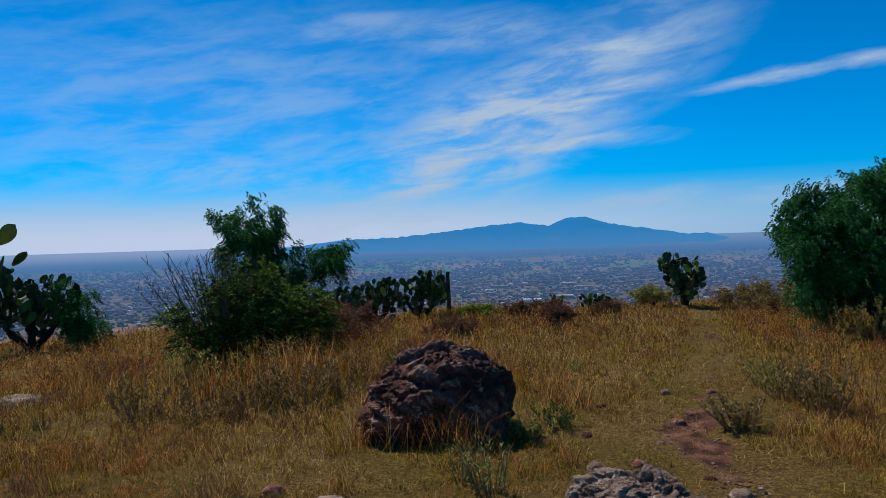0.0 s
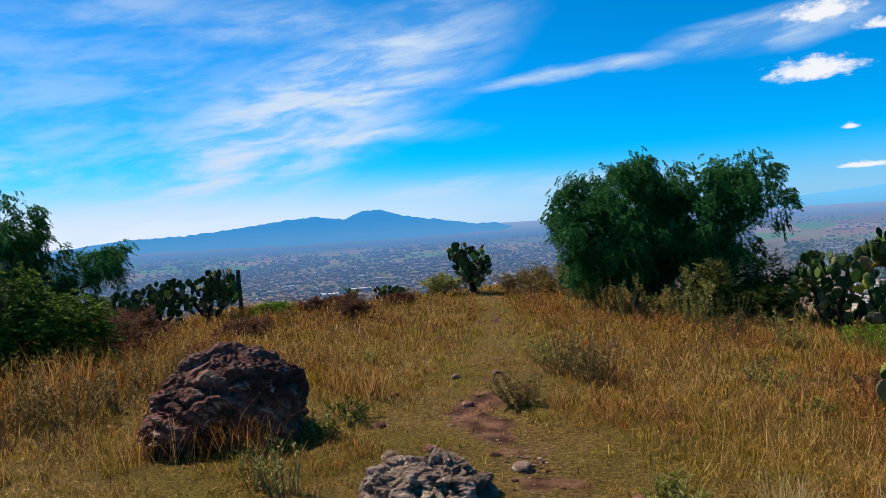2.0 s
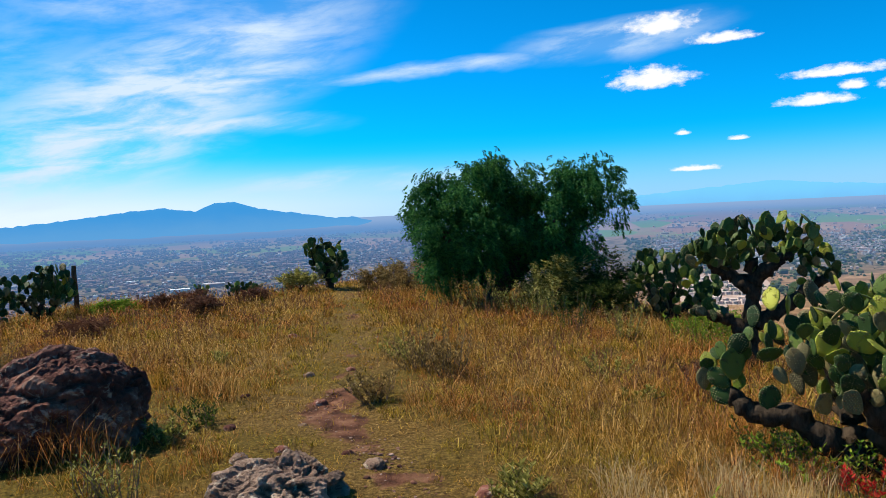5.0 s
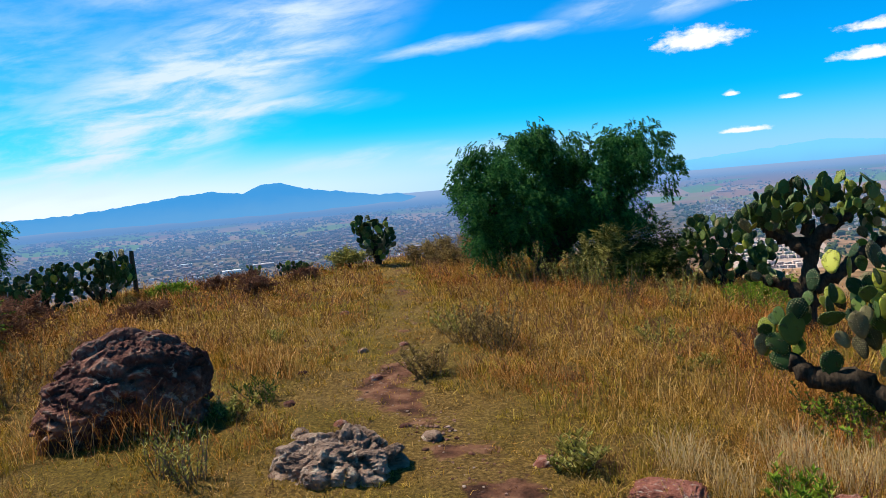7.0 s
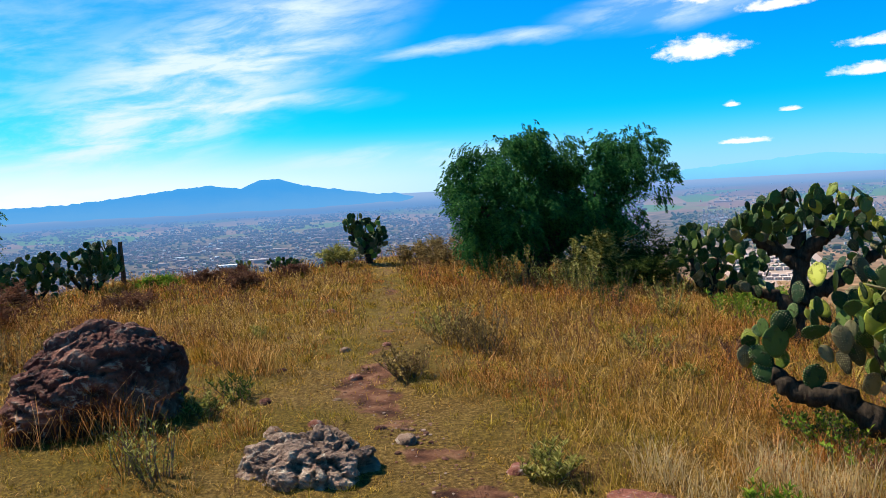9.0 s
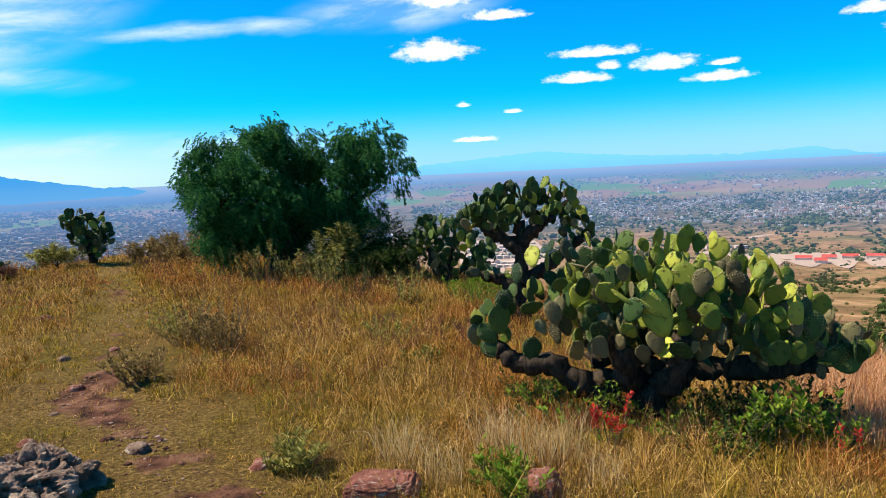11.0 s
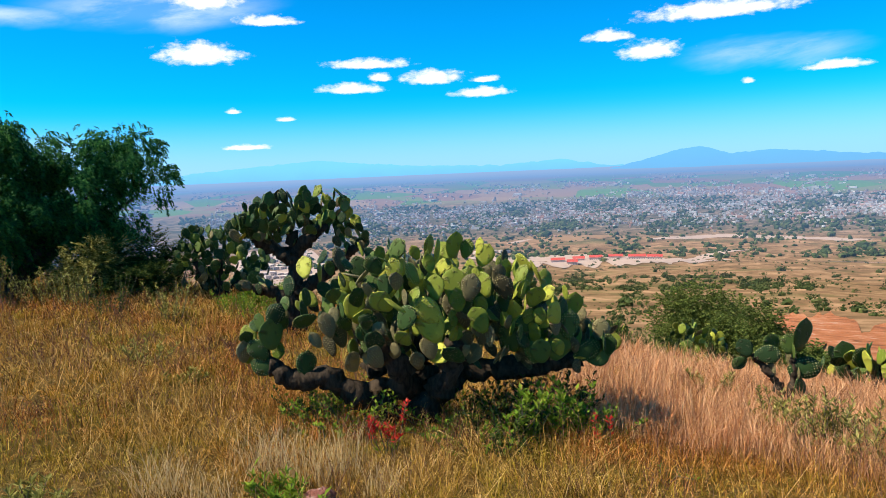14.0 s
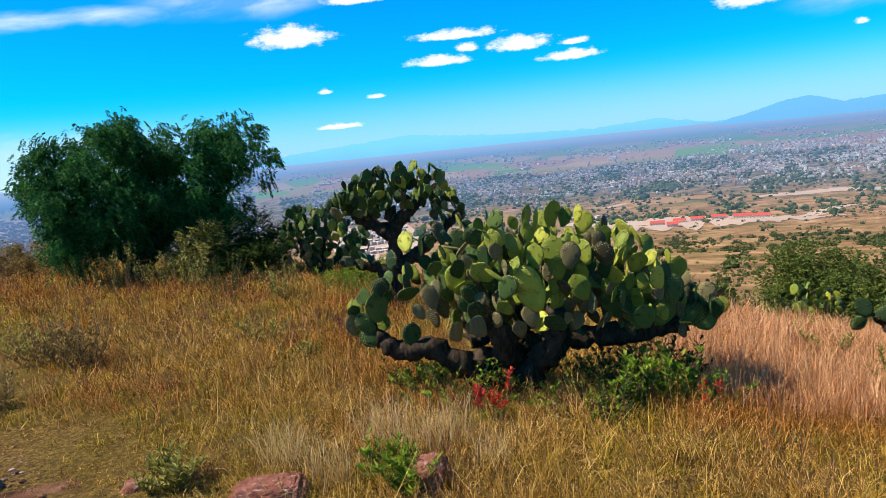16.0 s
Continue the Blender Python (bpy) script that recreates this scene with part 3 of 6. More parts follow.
# ---- glowing see-through sheet that paints haze over the valley ----
def haze_sheet():
    m = bpy.data.materials.new("valley_haze_glow")
    m.use_nodes = True
    t = m.node_tree
    t.nodes.clear()
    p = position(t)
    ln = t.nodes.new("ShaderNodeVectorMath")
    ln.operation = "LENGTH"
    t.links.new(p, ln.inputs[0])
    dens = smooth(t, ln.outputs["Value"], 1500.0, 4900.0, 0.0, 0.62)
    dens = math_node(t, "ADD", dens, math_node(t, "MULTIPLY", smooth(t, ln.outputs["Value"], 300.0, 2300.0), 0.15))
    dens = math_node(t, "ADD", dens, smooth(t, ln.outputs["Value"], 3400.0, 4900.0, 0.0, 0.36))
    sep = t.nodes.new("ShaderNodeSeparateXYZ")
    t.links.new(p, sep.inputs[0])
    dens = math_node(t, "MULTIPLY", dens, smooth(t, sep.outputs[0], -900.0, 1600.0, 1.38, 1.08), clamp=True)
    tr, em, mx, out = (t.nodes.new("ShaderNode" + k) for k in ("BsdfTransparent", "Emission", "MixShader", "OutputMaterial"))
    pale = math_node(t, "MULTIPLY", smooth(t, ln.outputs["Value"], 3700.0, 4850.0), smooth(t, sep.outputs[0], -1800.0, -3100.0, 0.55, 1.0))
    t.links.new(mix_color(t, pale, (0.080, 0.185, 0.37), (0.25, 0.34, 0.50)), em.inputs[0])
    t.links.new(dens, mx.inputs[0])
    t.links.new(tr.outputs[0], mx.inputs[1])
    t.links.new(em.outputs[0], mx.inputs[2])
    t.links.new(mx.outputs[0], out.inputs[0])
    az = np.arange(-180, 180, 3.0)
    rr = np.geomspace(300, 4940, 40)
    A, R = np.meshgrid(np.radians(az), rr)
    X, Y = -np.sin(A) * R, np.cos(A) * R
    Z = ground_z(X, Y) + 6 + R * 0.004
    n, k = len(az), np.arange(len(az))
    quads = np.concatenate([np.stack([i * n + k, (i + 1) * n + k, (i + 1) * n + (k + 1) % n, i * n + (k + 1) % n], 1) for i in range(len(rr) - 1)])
    ob = new("backdrop_haze_sheet", mesh_arrays("haze", np.stack([X, Y, Z], -1), quads[:, ::-1], None, m, True))
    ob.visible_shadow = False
    return tagged(ob, "see-through glowing sheet painted as bluish haze over the distant valley", "haze", kind="structure")


haze_sheet()


# ---- rocks ----
def rock_mesh(name, size, mat, seed, rough=0.22, ridges=0.12, flat_base=0.35, detail=5, freq=1.0, slope=0.0, bands=0.0, knobs=0.7, boxy=0.0):
    bm = bmesh.new()
    bmesh.ops.create_icosphere(bm, subdivisions=detail, radius=1.0)
    off = Vector((seed * 3.7, seed * 1.9, seed * 5.3))
    for v in bm.verts:
        p = v.co.copy()
        q = p * freq
        big = noise.fractal(q * 1.1 + off, 0.9, 2.0, 4)
        crust = abs(noise.noise(q * 4.2 + off)) + 0.6 * abs(noise.noise(q * 9.0 + off)) + 0.35 * abs(noise.noise(q * 19.0 + off)) + 0.2 * abs(noise.noise(q * 37.0 + off))
        if knobs == 0:
            crust = 0.9 - crust
        knob = 0.5 - noise.voronoi(q * 3.4 + off)[0][0]
        d = 1.0 + rough * big + ridges * (crust - 0.45) + ridges * knobs * knob
        if bands:
            d += bands * abs(math.sin((p.z + 0.35 * p.x + 0.25 * big) * 13.0)) * (0.5 + noise.noise(q * 2.0 + off))
        if boxy:
            p = Vector([math.copysign(abs(c) ** (1 - boxy), c) for c in p]) * 0.86
        p = p * d
        if slope:
            p.z *= 1 - slope * max(0.0, -p.x) ** 1.2
            p.x *= 1 + 0.12 * (p.x < 0) * max(0.0, 0.4 - p.z)
        if p.z < -flat_base:
            p.z = -flat_base
        v.co = Vector((p.x * size[0] / 2, p.y * size[1] / 2, (p.z + flat_base) * size[2] / (1 + flat_base)))
    me = bpy.data.meshes.new(name)
    bm.to_mesh(me)
    bm.free()
    me.materials.append(mat)
    me.polygons.foreach_set("use_smooth", np.full(len(me.polygons), detail < 6))
    return me


def layered_rock(name, size, mat, seed, tilt, stretch, crack=0.11, step=0.09, lump=0.10, slope=0.0, flat_base=0.3):
    """Weathered rock split into stacked slabs: tilted layers broken into blocks, with deep joints between them."""
    bm = bmesh.new()
    bmesh.ops.create_icosphere(bm, subdivisions=6, radius=1.0)
    off = Vector((seed * 3.7, seed * 1.9, seed * 5.3))
    lay = Matrix.Rotation(radians(tilt[0]), 3, "Y") @ Matrix.Rotation(radians(tilt[1]), 3, "X")
    for v in bm.verts:
        p = v.co.copy()
        big = noise.fractal(p * 1.1 + off, 0.9, 2.0, 4)
        warp = Vector((noise.noise(p * 1.7 + off), noise.noise(p * 1.7 - off), noise.noise(p * 2.1 + off * 2))) * 0.28
        q = lay @ (p + warp)
        q = Vector((q.x * stretch[0], q.y * stretch[1], q.z * stretch[2])) + off
        dist, cells = noise.voronoi(q)
        gap = min(1.0, (dist[1] - dist[0]) / 0.30)
        block = noise.cell(cells[0] * 7.3)
        grit = abs(noise.noise(p * 11.0 + off)) + 0.6 * abs(noise.noise(p * 23.0 + off)) + 0.35 * abs(noise.noise(p * 41.0 + off))
        d = 1.0 + lump * big + step * (block - 0.5) - crack * (1 - gap) ** 1.5 - 0.055 * (grit - 0.4)
        p = p * d
        if slope:
            p.z *= 1 - slope * max(0.0, -p.x) ** 1.2
            p.x *= 1 + 0.12 * (p.x < 0) * max(0.0, 0.4 - p.z)
        p.z = max(p.z, -flat_base)
        v.co = Vector((p.x * size[0] / 2, p.y * size[1] / 2, (p.z + flat_base) * size[2] / (1 + flat_base)))
    me = bpy.data.meshes.new(name)
    bm.to_mesh(me)
    bm.free()
    me.materials.append(mat)
    return me


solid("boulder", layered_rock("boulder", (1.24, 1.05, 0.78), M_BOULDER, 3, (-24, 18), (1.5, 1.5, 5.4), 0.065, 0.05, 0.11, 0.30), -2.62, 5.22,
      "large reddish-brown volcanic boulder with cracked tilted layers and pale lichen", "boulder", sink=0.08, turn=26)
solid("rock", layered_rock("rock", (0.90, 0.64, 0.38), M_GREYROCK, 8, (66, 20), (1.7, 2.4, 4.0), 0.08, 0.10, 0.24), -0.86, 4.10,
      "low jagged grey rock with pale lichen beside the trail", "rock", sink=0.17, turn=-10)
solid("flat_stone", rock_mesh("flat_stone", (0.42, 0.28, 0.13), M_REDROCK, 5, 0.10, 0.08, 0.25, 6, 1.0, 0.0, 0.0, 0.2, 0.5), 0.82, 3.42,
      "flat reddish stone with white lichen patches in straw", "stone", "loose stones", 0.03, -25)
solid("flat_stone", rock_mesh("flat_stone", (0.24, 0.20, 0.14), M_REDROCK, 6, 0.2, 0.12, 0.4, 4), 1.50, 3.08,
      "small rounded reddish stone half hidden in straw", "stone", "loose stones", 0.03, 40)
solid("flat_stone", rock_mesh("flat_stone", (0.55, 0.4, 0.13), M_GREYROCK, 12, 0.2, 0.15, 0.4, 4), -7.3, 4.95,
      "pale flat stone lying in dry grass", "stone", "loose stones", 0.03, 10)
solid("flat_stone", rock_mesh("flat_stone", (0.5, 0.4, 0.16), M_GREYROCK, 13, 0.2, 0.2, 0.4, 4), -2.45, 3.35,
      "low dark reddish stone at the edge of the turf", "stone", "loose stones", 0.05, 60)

pebble_meshes = [rock_mesh("stone", (0.16, 0.13, 0.09), (M_BOULDER, M_GREYROCK, M_REDROCK)[i % 3], 20 + i, 0.22, 0.2, 0.35, 3) for i in range(6)]
spots = [(-1.35, 7.6), (-1.15, 7.1), (-0.75, 7.25), (-1.9, 7.9), (-1.25, 4.75), (-1.0, 4.9), (-0.55, 4.75), (-0.35, 4.45), (-0.9, 6.1), (-1.6, 6.4), (-0.6, 9.2),
         (-1.7, 9.4), (-2.2, 8.7), (-0.95, 5.45), (0.3, 3.95), (-1.5, 5.5), (-3.4, 7.6), (-3.0, 3.6), (-2.2, 3.2), (2.2, 8.6), (-1.4, 10.6)]
for i, (px, py) in enumerate(spots):
    ob = solid("stone", pebble_meshes[i % 6], px, py, "small weathered stone beside the dirt trail", "stone", "small stones", 0.02, i * 67.0)
    k = 0.45 + 0.6 * ((i * 37) % 10) / 10
    ob.scale = (k, k, k * 0.8)


# ---- prickly pears ----
def pad_mesh(name, mat, curl=0.0, width=0.68, thick=0.105):
    """One cactus pad: obovate, thick in the middle, standing on its narrow foot."""
    rows, cols = 7, 12
    v = []
    for i in range(rows + 1):
        k = i / rows
        half = width / 2 * (math.sin(math.pi * min(1, k * 0.93 + 0.07)) ** 0.62) * (0.62 + 0.52 * k if k < 0.75 else 1.01 - 0.05 * (k - 0.75))
        half = max(half, 0.035 if i == 0 else 0.004)
        th = thick / 2 * (math.sin(math.pi * min(1, k * 0.9 + 0.1)) ** 0.5) if i < rows else 0.004
        for j in range(cols):
            a = 2 * math.pi * j / cols
            v.append((half * math.cos(a), th * math.sin(a) + curl * (k - 0.4) ** 2 + curl * 0.5 * (half * math.cos(a)) ** 2 * 4, k))
    j = np.arange(cols)
    quads = np.concatenate([np.stack([i * cols + j, i * cols + (j + 1) % cols, (i + 1) * cols + (j + 1) % cols, (i + 1) * cols + j], 1) for i in range(rows)])
    v.append((0, 0, 0))
    tris = np.stack([np.full(cols, len(v) - 1), (j + 1) % cols, j], 1)
    return mesh_arrays(name, v, quads, tris, mat, True)


PADS = {"green": [pad_mesh("pad", M_PAD, 0.0, 0.86), pad_mesh("pad", M_PAD, 0.12, 0.94), pad_mesh("pad", M_PAD, -0.1, 0.80)],
        "young_lit": [pad_mesh("pad", M_PADY, 0.08, 0.88), pad_mesh("pad", M_PADY, -0.06, 0.80)],
        "corky": [pad_mesh("pad", M_PADC, 0.05, 0.74, 0.15), pad_mesh("pad", M_PADC, -0.1, 0.80, 0.13)]}


def put_pad(parent, base, d, n, length, kind, which):
    z = Vector(d).normalized()
    y = Vector(n)
    y = (y - z * y.dot(z)).normalized()
    x = y.cross(z)
    m = Matrix((x, y, z)).transposed().to_4x4()
    ob = new("pad", PADS[kind][which % len(PADS[kind])])
    ob.parent = parent
    ob.matrix_basis = Matrix.Translation(base) @ m @ Matrix.Diagonal((length, length, length, 1))
    return ob


def nopal(x, y, turn, label, envelope, limbs, count, size, seed, young_lit=0.25, trunk_r=0.07, group="prickly pears", fixed=(), bare=0.12, corky=0.09, shaded_below=0.2, yellow=0):
    """A prickly pear: corky limbs, and pads that grow from the rims of older pads inside an envelope of (x, z, half width, half height, half depth)."""
    rnd = random.Random(seed)
    top = thing("prickly_pear", x, y, label, "cactus", group, turn=turn)
    tips = []
    for k, line in enumerate(limbs):
        pts = []
        for a, c in zip(line, line[1:]):
            for s in range(8):
                f = s / 8
                pts.append([a[i] + (c[i] - a[i]) * f + rnd.uniform(-0.012, 0.012) for i in range(3)])
        pts.append(list(line[-1]))
        r0 = trunk_r * (1.0 if k == 0 else 0.8)
        wood = Build()
        wood.tube(pts, [r0 * (1 - 0.45 * i / len(pts)) * (0.85 + 0.38 * abs(math.sin(i * 0.62 + k))) for i in range(len(pts))], 12, 0.16)
        part("limb" if k else "trunk", wood.mesh("limb" if k else "trunk", M_CORK, True), top, "" if k else "dark corky trunk")
        d = Vector(line[-1]) - Vector(line[-2])
        tips.append((Vector(line[-1]), d.normalized()))
        for q in pts[4::4]:
            if q[2] > bare:
                turn_ = rnd.uniform(0, 6.283)
                tips.append((Vector(q), Vector((math.cos(turn_), math.sin(turn_), rnd.uniform(0.3, 1.2))).normalized()))
        mid = Vector(line[len(line) // 2])
        tips.append((mid, (d.normalized() + Vector((rnd.uniform(-.5, .5), rnd.uniform(-.5, .5), 0.8))).normalized()))

    def inside(p):
        for ex, ez, hw, hh, hd in envelope:
            if ((p.x - ex) / hw) ** 2 + ((p.z - ez) / hh) ** 2 + (p.y / hd) ** 2 <= 1:
                return True
        return False

    pads = []   # base, direction, normal, length, level

    def try_pad(base, d, n, length, level, crowd=0.30):
        c = base + d * length * 0.55
        if not inside(c) or not inside(base + d * length * 0.8) or c.z < 0.05:
            return False
        for b2, d2, n2, l2, _ in pads:
            gap = (b2 + d2 * l2 * 0.55 - c).length
            if gap < crowd * (length + l2) * 0.5 + 0.01:
                return False
        pads.append((base, d, n, length, level))
        return True

    for b, d, s, nx in fixed:
        dv = Vector(d).normalized()
        pads.append((Vector(b), dv, Vector((nx, -1, 0.1)), s, 4))
    for b, d in tips:
        for _ in range(6):
            dd = (d + Vector((rnd.gauss(0, .35), rnd.gauss(0, .35), abs(rnd.gauss(0.3, .3))))).normalized()
            try_pad(b, dd, Vector((rnd.uniform(-1, 1), rnd.uniform(-1, 1), 0.15)), size * rnd.uniform(0.8, 1.15), 0)
    # side shoots between the limbs close the crown
    tries = 0
    while pads and len(pads) < count * 0.75 and tries < count * 60:
        tries += 1
        ex, ez, hw, hh, hd = rnd.choice(envelope)
        q = Vector((ex + rnd.uniform(-hw, hw), rnd.uniform(-hd, hd), ez + rnd.uniform(-hh, hh)))
        if min((b2 + d2 * l2 * 0.6 - q).length for b2, d2, n2, l2, _ in pads) > size * 1.3:
            continue
        d = Vector(((q.x - ex) / hw * 0.45 + rnd.gauss(0, .28), q.y / hd * 0.4 + rnd.gauss(0, .28), 0.8 + rnd.gauss(0, .3))).normalized()
        try_pad(q, d, Vector((rnd.gauss(0, .7), rnd.gauss(0, 1.1), rnd.gauss(0, .3))), size * rnd.uniform(0.65, 1.15), 3, 0.46)
    tries = 0
    while len(pads) < count and tries < count * 160 and pads:
        tries += 1
        b, d, n, length, level = pads[int(rnd.random() ** 0.8 * len(pads))]
        side = n - d * n.dot(d)
        side.normalize()
        across = side.cross(d)
        ang = rnd.gauss(0, 0.75)
        rim = b + d * length * (0.52 + 0.44 * math.cos(ang)) + across * (0.33 * length * math.sin(ang))
        nd = d * math.cos(ang) * 0.8 + across * math.sin(ang) + side * rnd.gauss(0, 0.55) + Vector((0, 0, rnd.uniform(0.25, 1.1)))
        nd.normalize()
        nn = side + Vector((rnd.gauss(-0.25, 0.7), rnd.gauss(-0.15, 0.7), rnd.gauss(0.15, 0.25)))
        try_pad(rim, nd, nn, size * rnd.uniform(0.68, 1.18), level + 1)
    heights = sorted(p[0].z for p in pads)
    for i, (b, d, n, length, level) in enumerate(pads):
        high = heights.index(b.z) / max(1, len(heights))
        roll = rnd.random()
        # more corky darks low, young yellows high and right: painted shade and sunlight
        kind = "corky" if i >= len(fixed) and ((high < shaded_below and roll < 0.45) or roll < corky) else ("young_lit" if roll > 1 - young_lit * (0.4 + 1.3 * high) * (1.15 if b.x > -0.1 else 0.6) or i < yellow else "green")
        put_pad(top, b, d, n, length, kind, i)
    return top


# the large one beside the slope
mx, my = at(-33.7, 4.85)
nopal(mx, my, -33.7, "broad sprawling prickly pear with sunlit yellow-green pads and dark corky trunk",
      [(-0.05, 0.78, 0.82, 0.44, 0.62), (0.50, 0.74, 0.55, 0.36, 0.5), (0.75, 0.68, 0.35, 0.26, 0.35), (-0.45, 0.86, 0.38, 0.30, 0.45), (1.0, 0.52, 0.32, 0.19, 0.35), (0.7, 0.55, 0.45, 0.2, 0.4),
       (-0.98, 0.6, 0.13, 0.17, 0.16), (0.2, 1.02, 0.45, 0.27, 0.4), (1.15, 0.42, 0.14, 0.08, 0.15), (0.0, 0.6, 0.6, 0.2, 0.35)],
      [[(0, 0, -0.1), (0.02, 0, 0.15), (0.05, 0.05, 0.42), (0.1, 0.1, 0.75)],
       [(0, 0, -0.05), (-0.3, -0.05, 0.14), (-0.55, -0.1, 0.36), (-0.78, -0.12, 0.35), (-0.92, -0.1, 0.45)],
       [(0.05, 0.05, 0.1), (0.3, 0.05, 0.32), (0.66, -0.05, 0.33), (1.05, -0.1, 0.40)],
       [(-0.2, 0, 0.1), (-0.3, 0.2, 0.4), (-0.4, 0.2, 0.75)],
       [(0.05, -0.1, 0.1), (0.2, -0.25, 0.35), (0.25, -0.3, 0.6)],
       [(0.1, 0.1, 0.15), (0.35, 0.3, 0.5), (0.4, 0.3, 0.85)],
       [(-0.05, 0.0, 0.2), (-0.1, -0.25, 0.45), (-0.25, -0.3, 0.62)]],
      500, 0.152, 11, 0.40, 0.10, bare=0.36, corky=0.14, shaded_below=0.42, yellow=3,
      fixed=[((0.14, -0.42, 0.62), (-0.35, 0.0, 1), 0.23, -0.3), ((0.16, -0.44, 0.74), (-0.75, 0, 0.75), 0.21, -0.3), ((0.24, -0.4, 0.86), (0.1, 0, 1), 0.2, -0.2),
             ((-0.92, -0.12, 0.5), (-0.75, 0, 0.8), 0.16, 0.0), ((-0.89, -0.1, 0.55), (-0.05, 0, 1), 0.2, 0.7), ((-0.86, -0.12, 0.42), (-0.9, 0, 0.35), 0.18, 0.2), ((-0.7, -0.14, 0.38), (0.25, 0, 1), 0.17, 0.3),
             ((0.86, -0.2, 0.42), (0.35, 0, 0.9), 0.2, 0.2), ((1.0, -0.16, 0.41), (0.85, 0, 0.5), 0.19, 0.1),
             ((0.74, -0.25, 0.42), (-0.1, 0, 1), 0.2, 0.35), ((1.07, -0.12, 0.41), (1, 0, 0.05), 0.17, 0.5), ((0.95, -0.22, 0.55), (0.1, 0, 1), 0.19, 0.1), ((0.62, -0.25, 0.5), (-0.3, 0, 1), 0.2, 0.0)])
# the tall one behind it
bx, by = at(-24.6, 8.4)
nopal(bx, by, -24.6, "tall dark prickly pear with a bare leaning trunk and crowded crown",
      [(0.02, 1.33, 0.62, 0.3, 0.45), (-0.42, 1.22, 0.28, 0.22, 0.3), (0.3, 1.42, 0.38, 0.24, 0.35), (0.72, 1.0, 0.3, 0.3, 0.3), (-0.45, 0.6, 0.25, 0.12, 0.25), (-0.6, 1.2, 0.1, 0.1, 0.1)],
      [[(0, 0, -0.1), (-0.04, 0, 0.35), (0.02, 0, 0.75), (0.0, 0, 1.15)], [(0, 0, 0.45), (0.28, 0, 0.62), (0.55, 0.02, 0.85), (0.7, 0, 0.95)],
       [(0, 0, 0.3), (-0.22, 0, 0.5), (-0.45, 0, 0.56)], [(0, 0, 0.85), (-0.25, 0.05, 1.0), (-0.42, 0, 1.1)], [(0, 0, 0.9), (0.2, -0.1, 1.1), (0.35, -0.1, 1.2)]],
      210, 0.165, 23, 0.16, 0.095, bare=0.8)
cx, cy = at(-18.9, 11.6)
nopal(cx, cy, -18.9, "rounded prickly pear thicket at the hill's edge",
      [(0.0, 0.60, 0.66, 0.50, 0.5), (-0.25, 0.80, 0.36, 0.36, 0.3), (0.4, 0.45, 0.45, 0.35, 0.4), (0.1, 0.82, 0.35, 0.3, 0.3)],
      [[(0, 0, -0.1), (0, 0, 0.3), (0.05, 0, 0.6)], [(0, 0, 0), (-0.25, 0, 0.3), (-0.3, 0, 0.6)], [(0, 0, 0), (0.3, 0, 0.25), (0.5, 0, 0.4)]], 200, 0.17, 31, 0.16, 0.06, bare=0.05)
cx, cy = at(7.35, 15.6)
nopal(cx, cy, 7.35, "dark prickly pear standing against the valley on the crest",
      [(0.0, 0.5, 0.44, 0.5, 0.35), (-0.2, 0.82, 0.28, 0.28, 0.25), (0.32, 0.6, 0.18, 0.38, 0.2)],
      [[(0.05, 0, -0.1), (0.03, 0, 0.35), (0, 0, 0.6)], [(0.03, 0, 0.2), (-0.2, 0, 0.5), (-0.28, 0, 0.7)], [(0.03, 0, 0.25), (0.22, 0, 0.5), (0.3, 0, 0.62)]], 120, 0.19, 41, 0.04, 0.07, bare=0.0)
for az_, r_, w_, h_, sd, cnt in ((27.3, 14.4, 0.6, 0.8, 51, 60), (30.9, 14.2, 0.6, 0.75, 52, 55), (33.6, 14.4, 0.45, 0.6, 53, 30)):
    cx, cy = at(az_, r_)
    nopal(cx, cy, az_, "dark prickly pear clump on the grassy crest", [(0, h_ * 0.6, w_, h_ * 0.55, 0.35), (w_ * 0.4, h_ * 0.8, w_ * 0.5, h_ * 0.4, 0.3)],
          [[(0, 0, -0.1), (0, 0, 0.2), (0.05, 0, 0.4)], [(0, 0, 0), (-0.2, 0, 0.2), (-0.28, 0, 0.35)], [(0, 0, 0), (0.22, 0, 0.2), (0.28, 0, 0.35)]], cnt * 3, 0.16, sd, 0.06, 0.05, bare=0.02)
for az_, r_, w_, h_, sd, cnt in ((16.6, 15.0, 0.26, 0.34, 54, 14), (14.2, 15.2, 0.3, 0.34, 55, 18), (13.0, 15.2, 0.25, 0.28, 57, 12)):
    cx, cy = at(az_, r_)
    nopal(cx, cy, az_, "small low prickly pear among rusty shrubs", [(0, h_ * 0.6, w_, h_ * 0.6, 0.25)], [[(0, 0, -0.05), (0, 0, 0.08), (0.02, 0, 0.15)]], cnt, 0.15, sd, 0.15, 0.035)
cx, cy = at(54.9, 13.6)
nopal(cx, cy, 54.9, "dense dark prickly pear at the edge of the drop",
      [(0, 0.7, 0.75, 0.55, 0.5), (0.35, 0.85, 0.4, 0.42, 0.4), (-0.4, 0.9, 0.4, 0.5, 0.4)],
      [[(0, 0, -0.1), (0, 0, 0.4), (0.05, 0, 0.7)], [(0, 0, 0), (-0.35, 0, 0.4), (-0.45, 0, 0.8)], [(0, 0, 0), (0.35, 0, 0.4), (0.4, 0, 0.7)]], 240, 0.19, 61, 0.05, 0.07, bare=0.05)
cx, cy = at(59.9, 8.6)
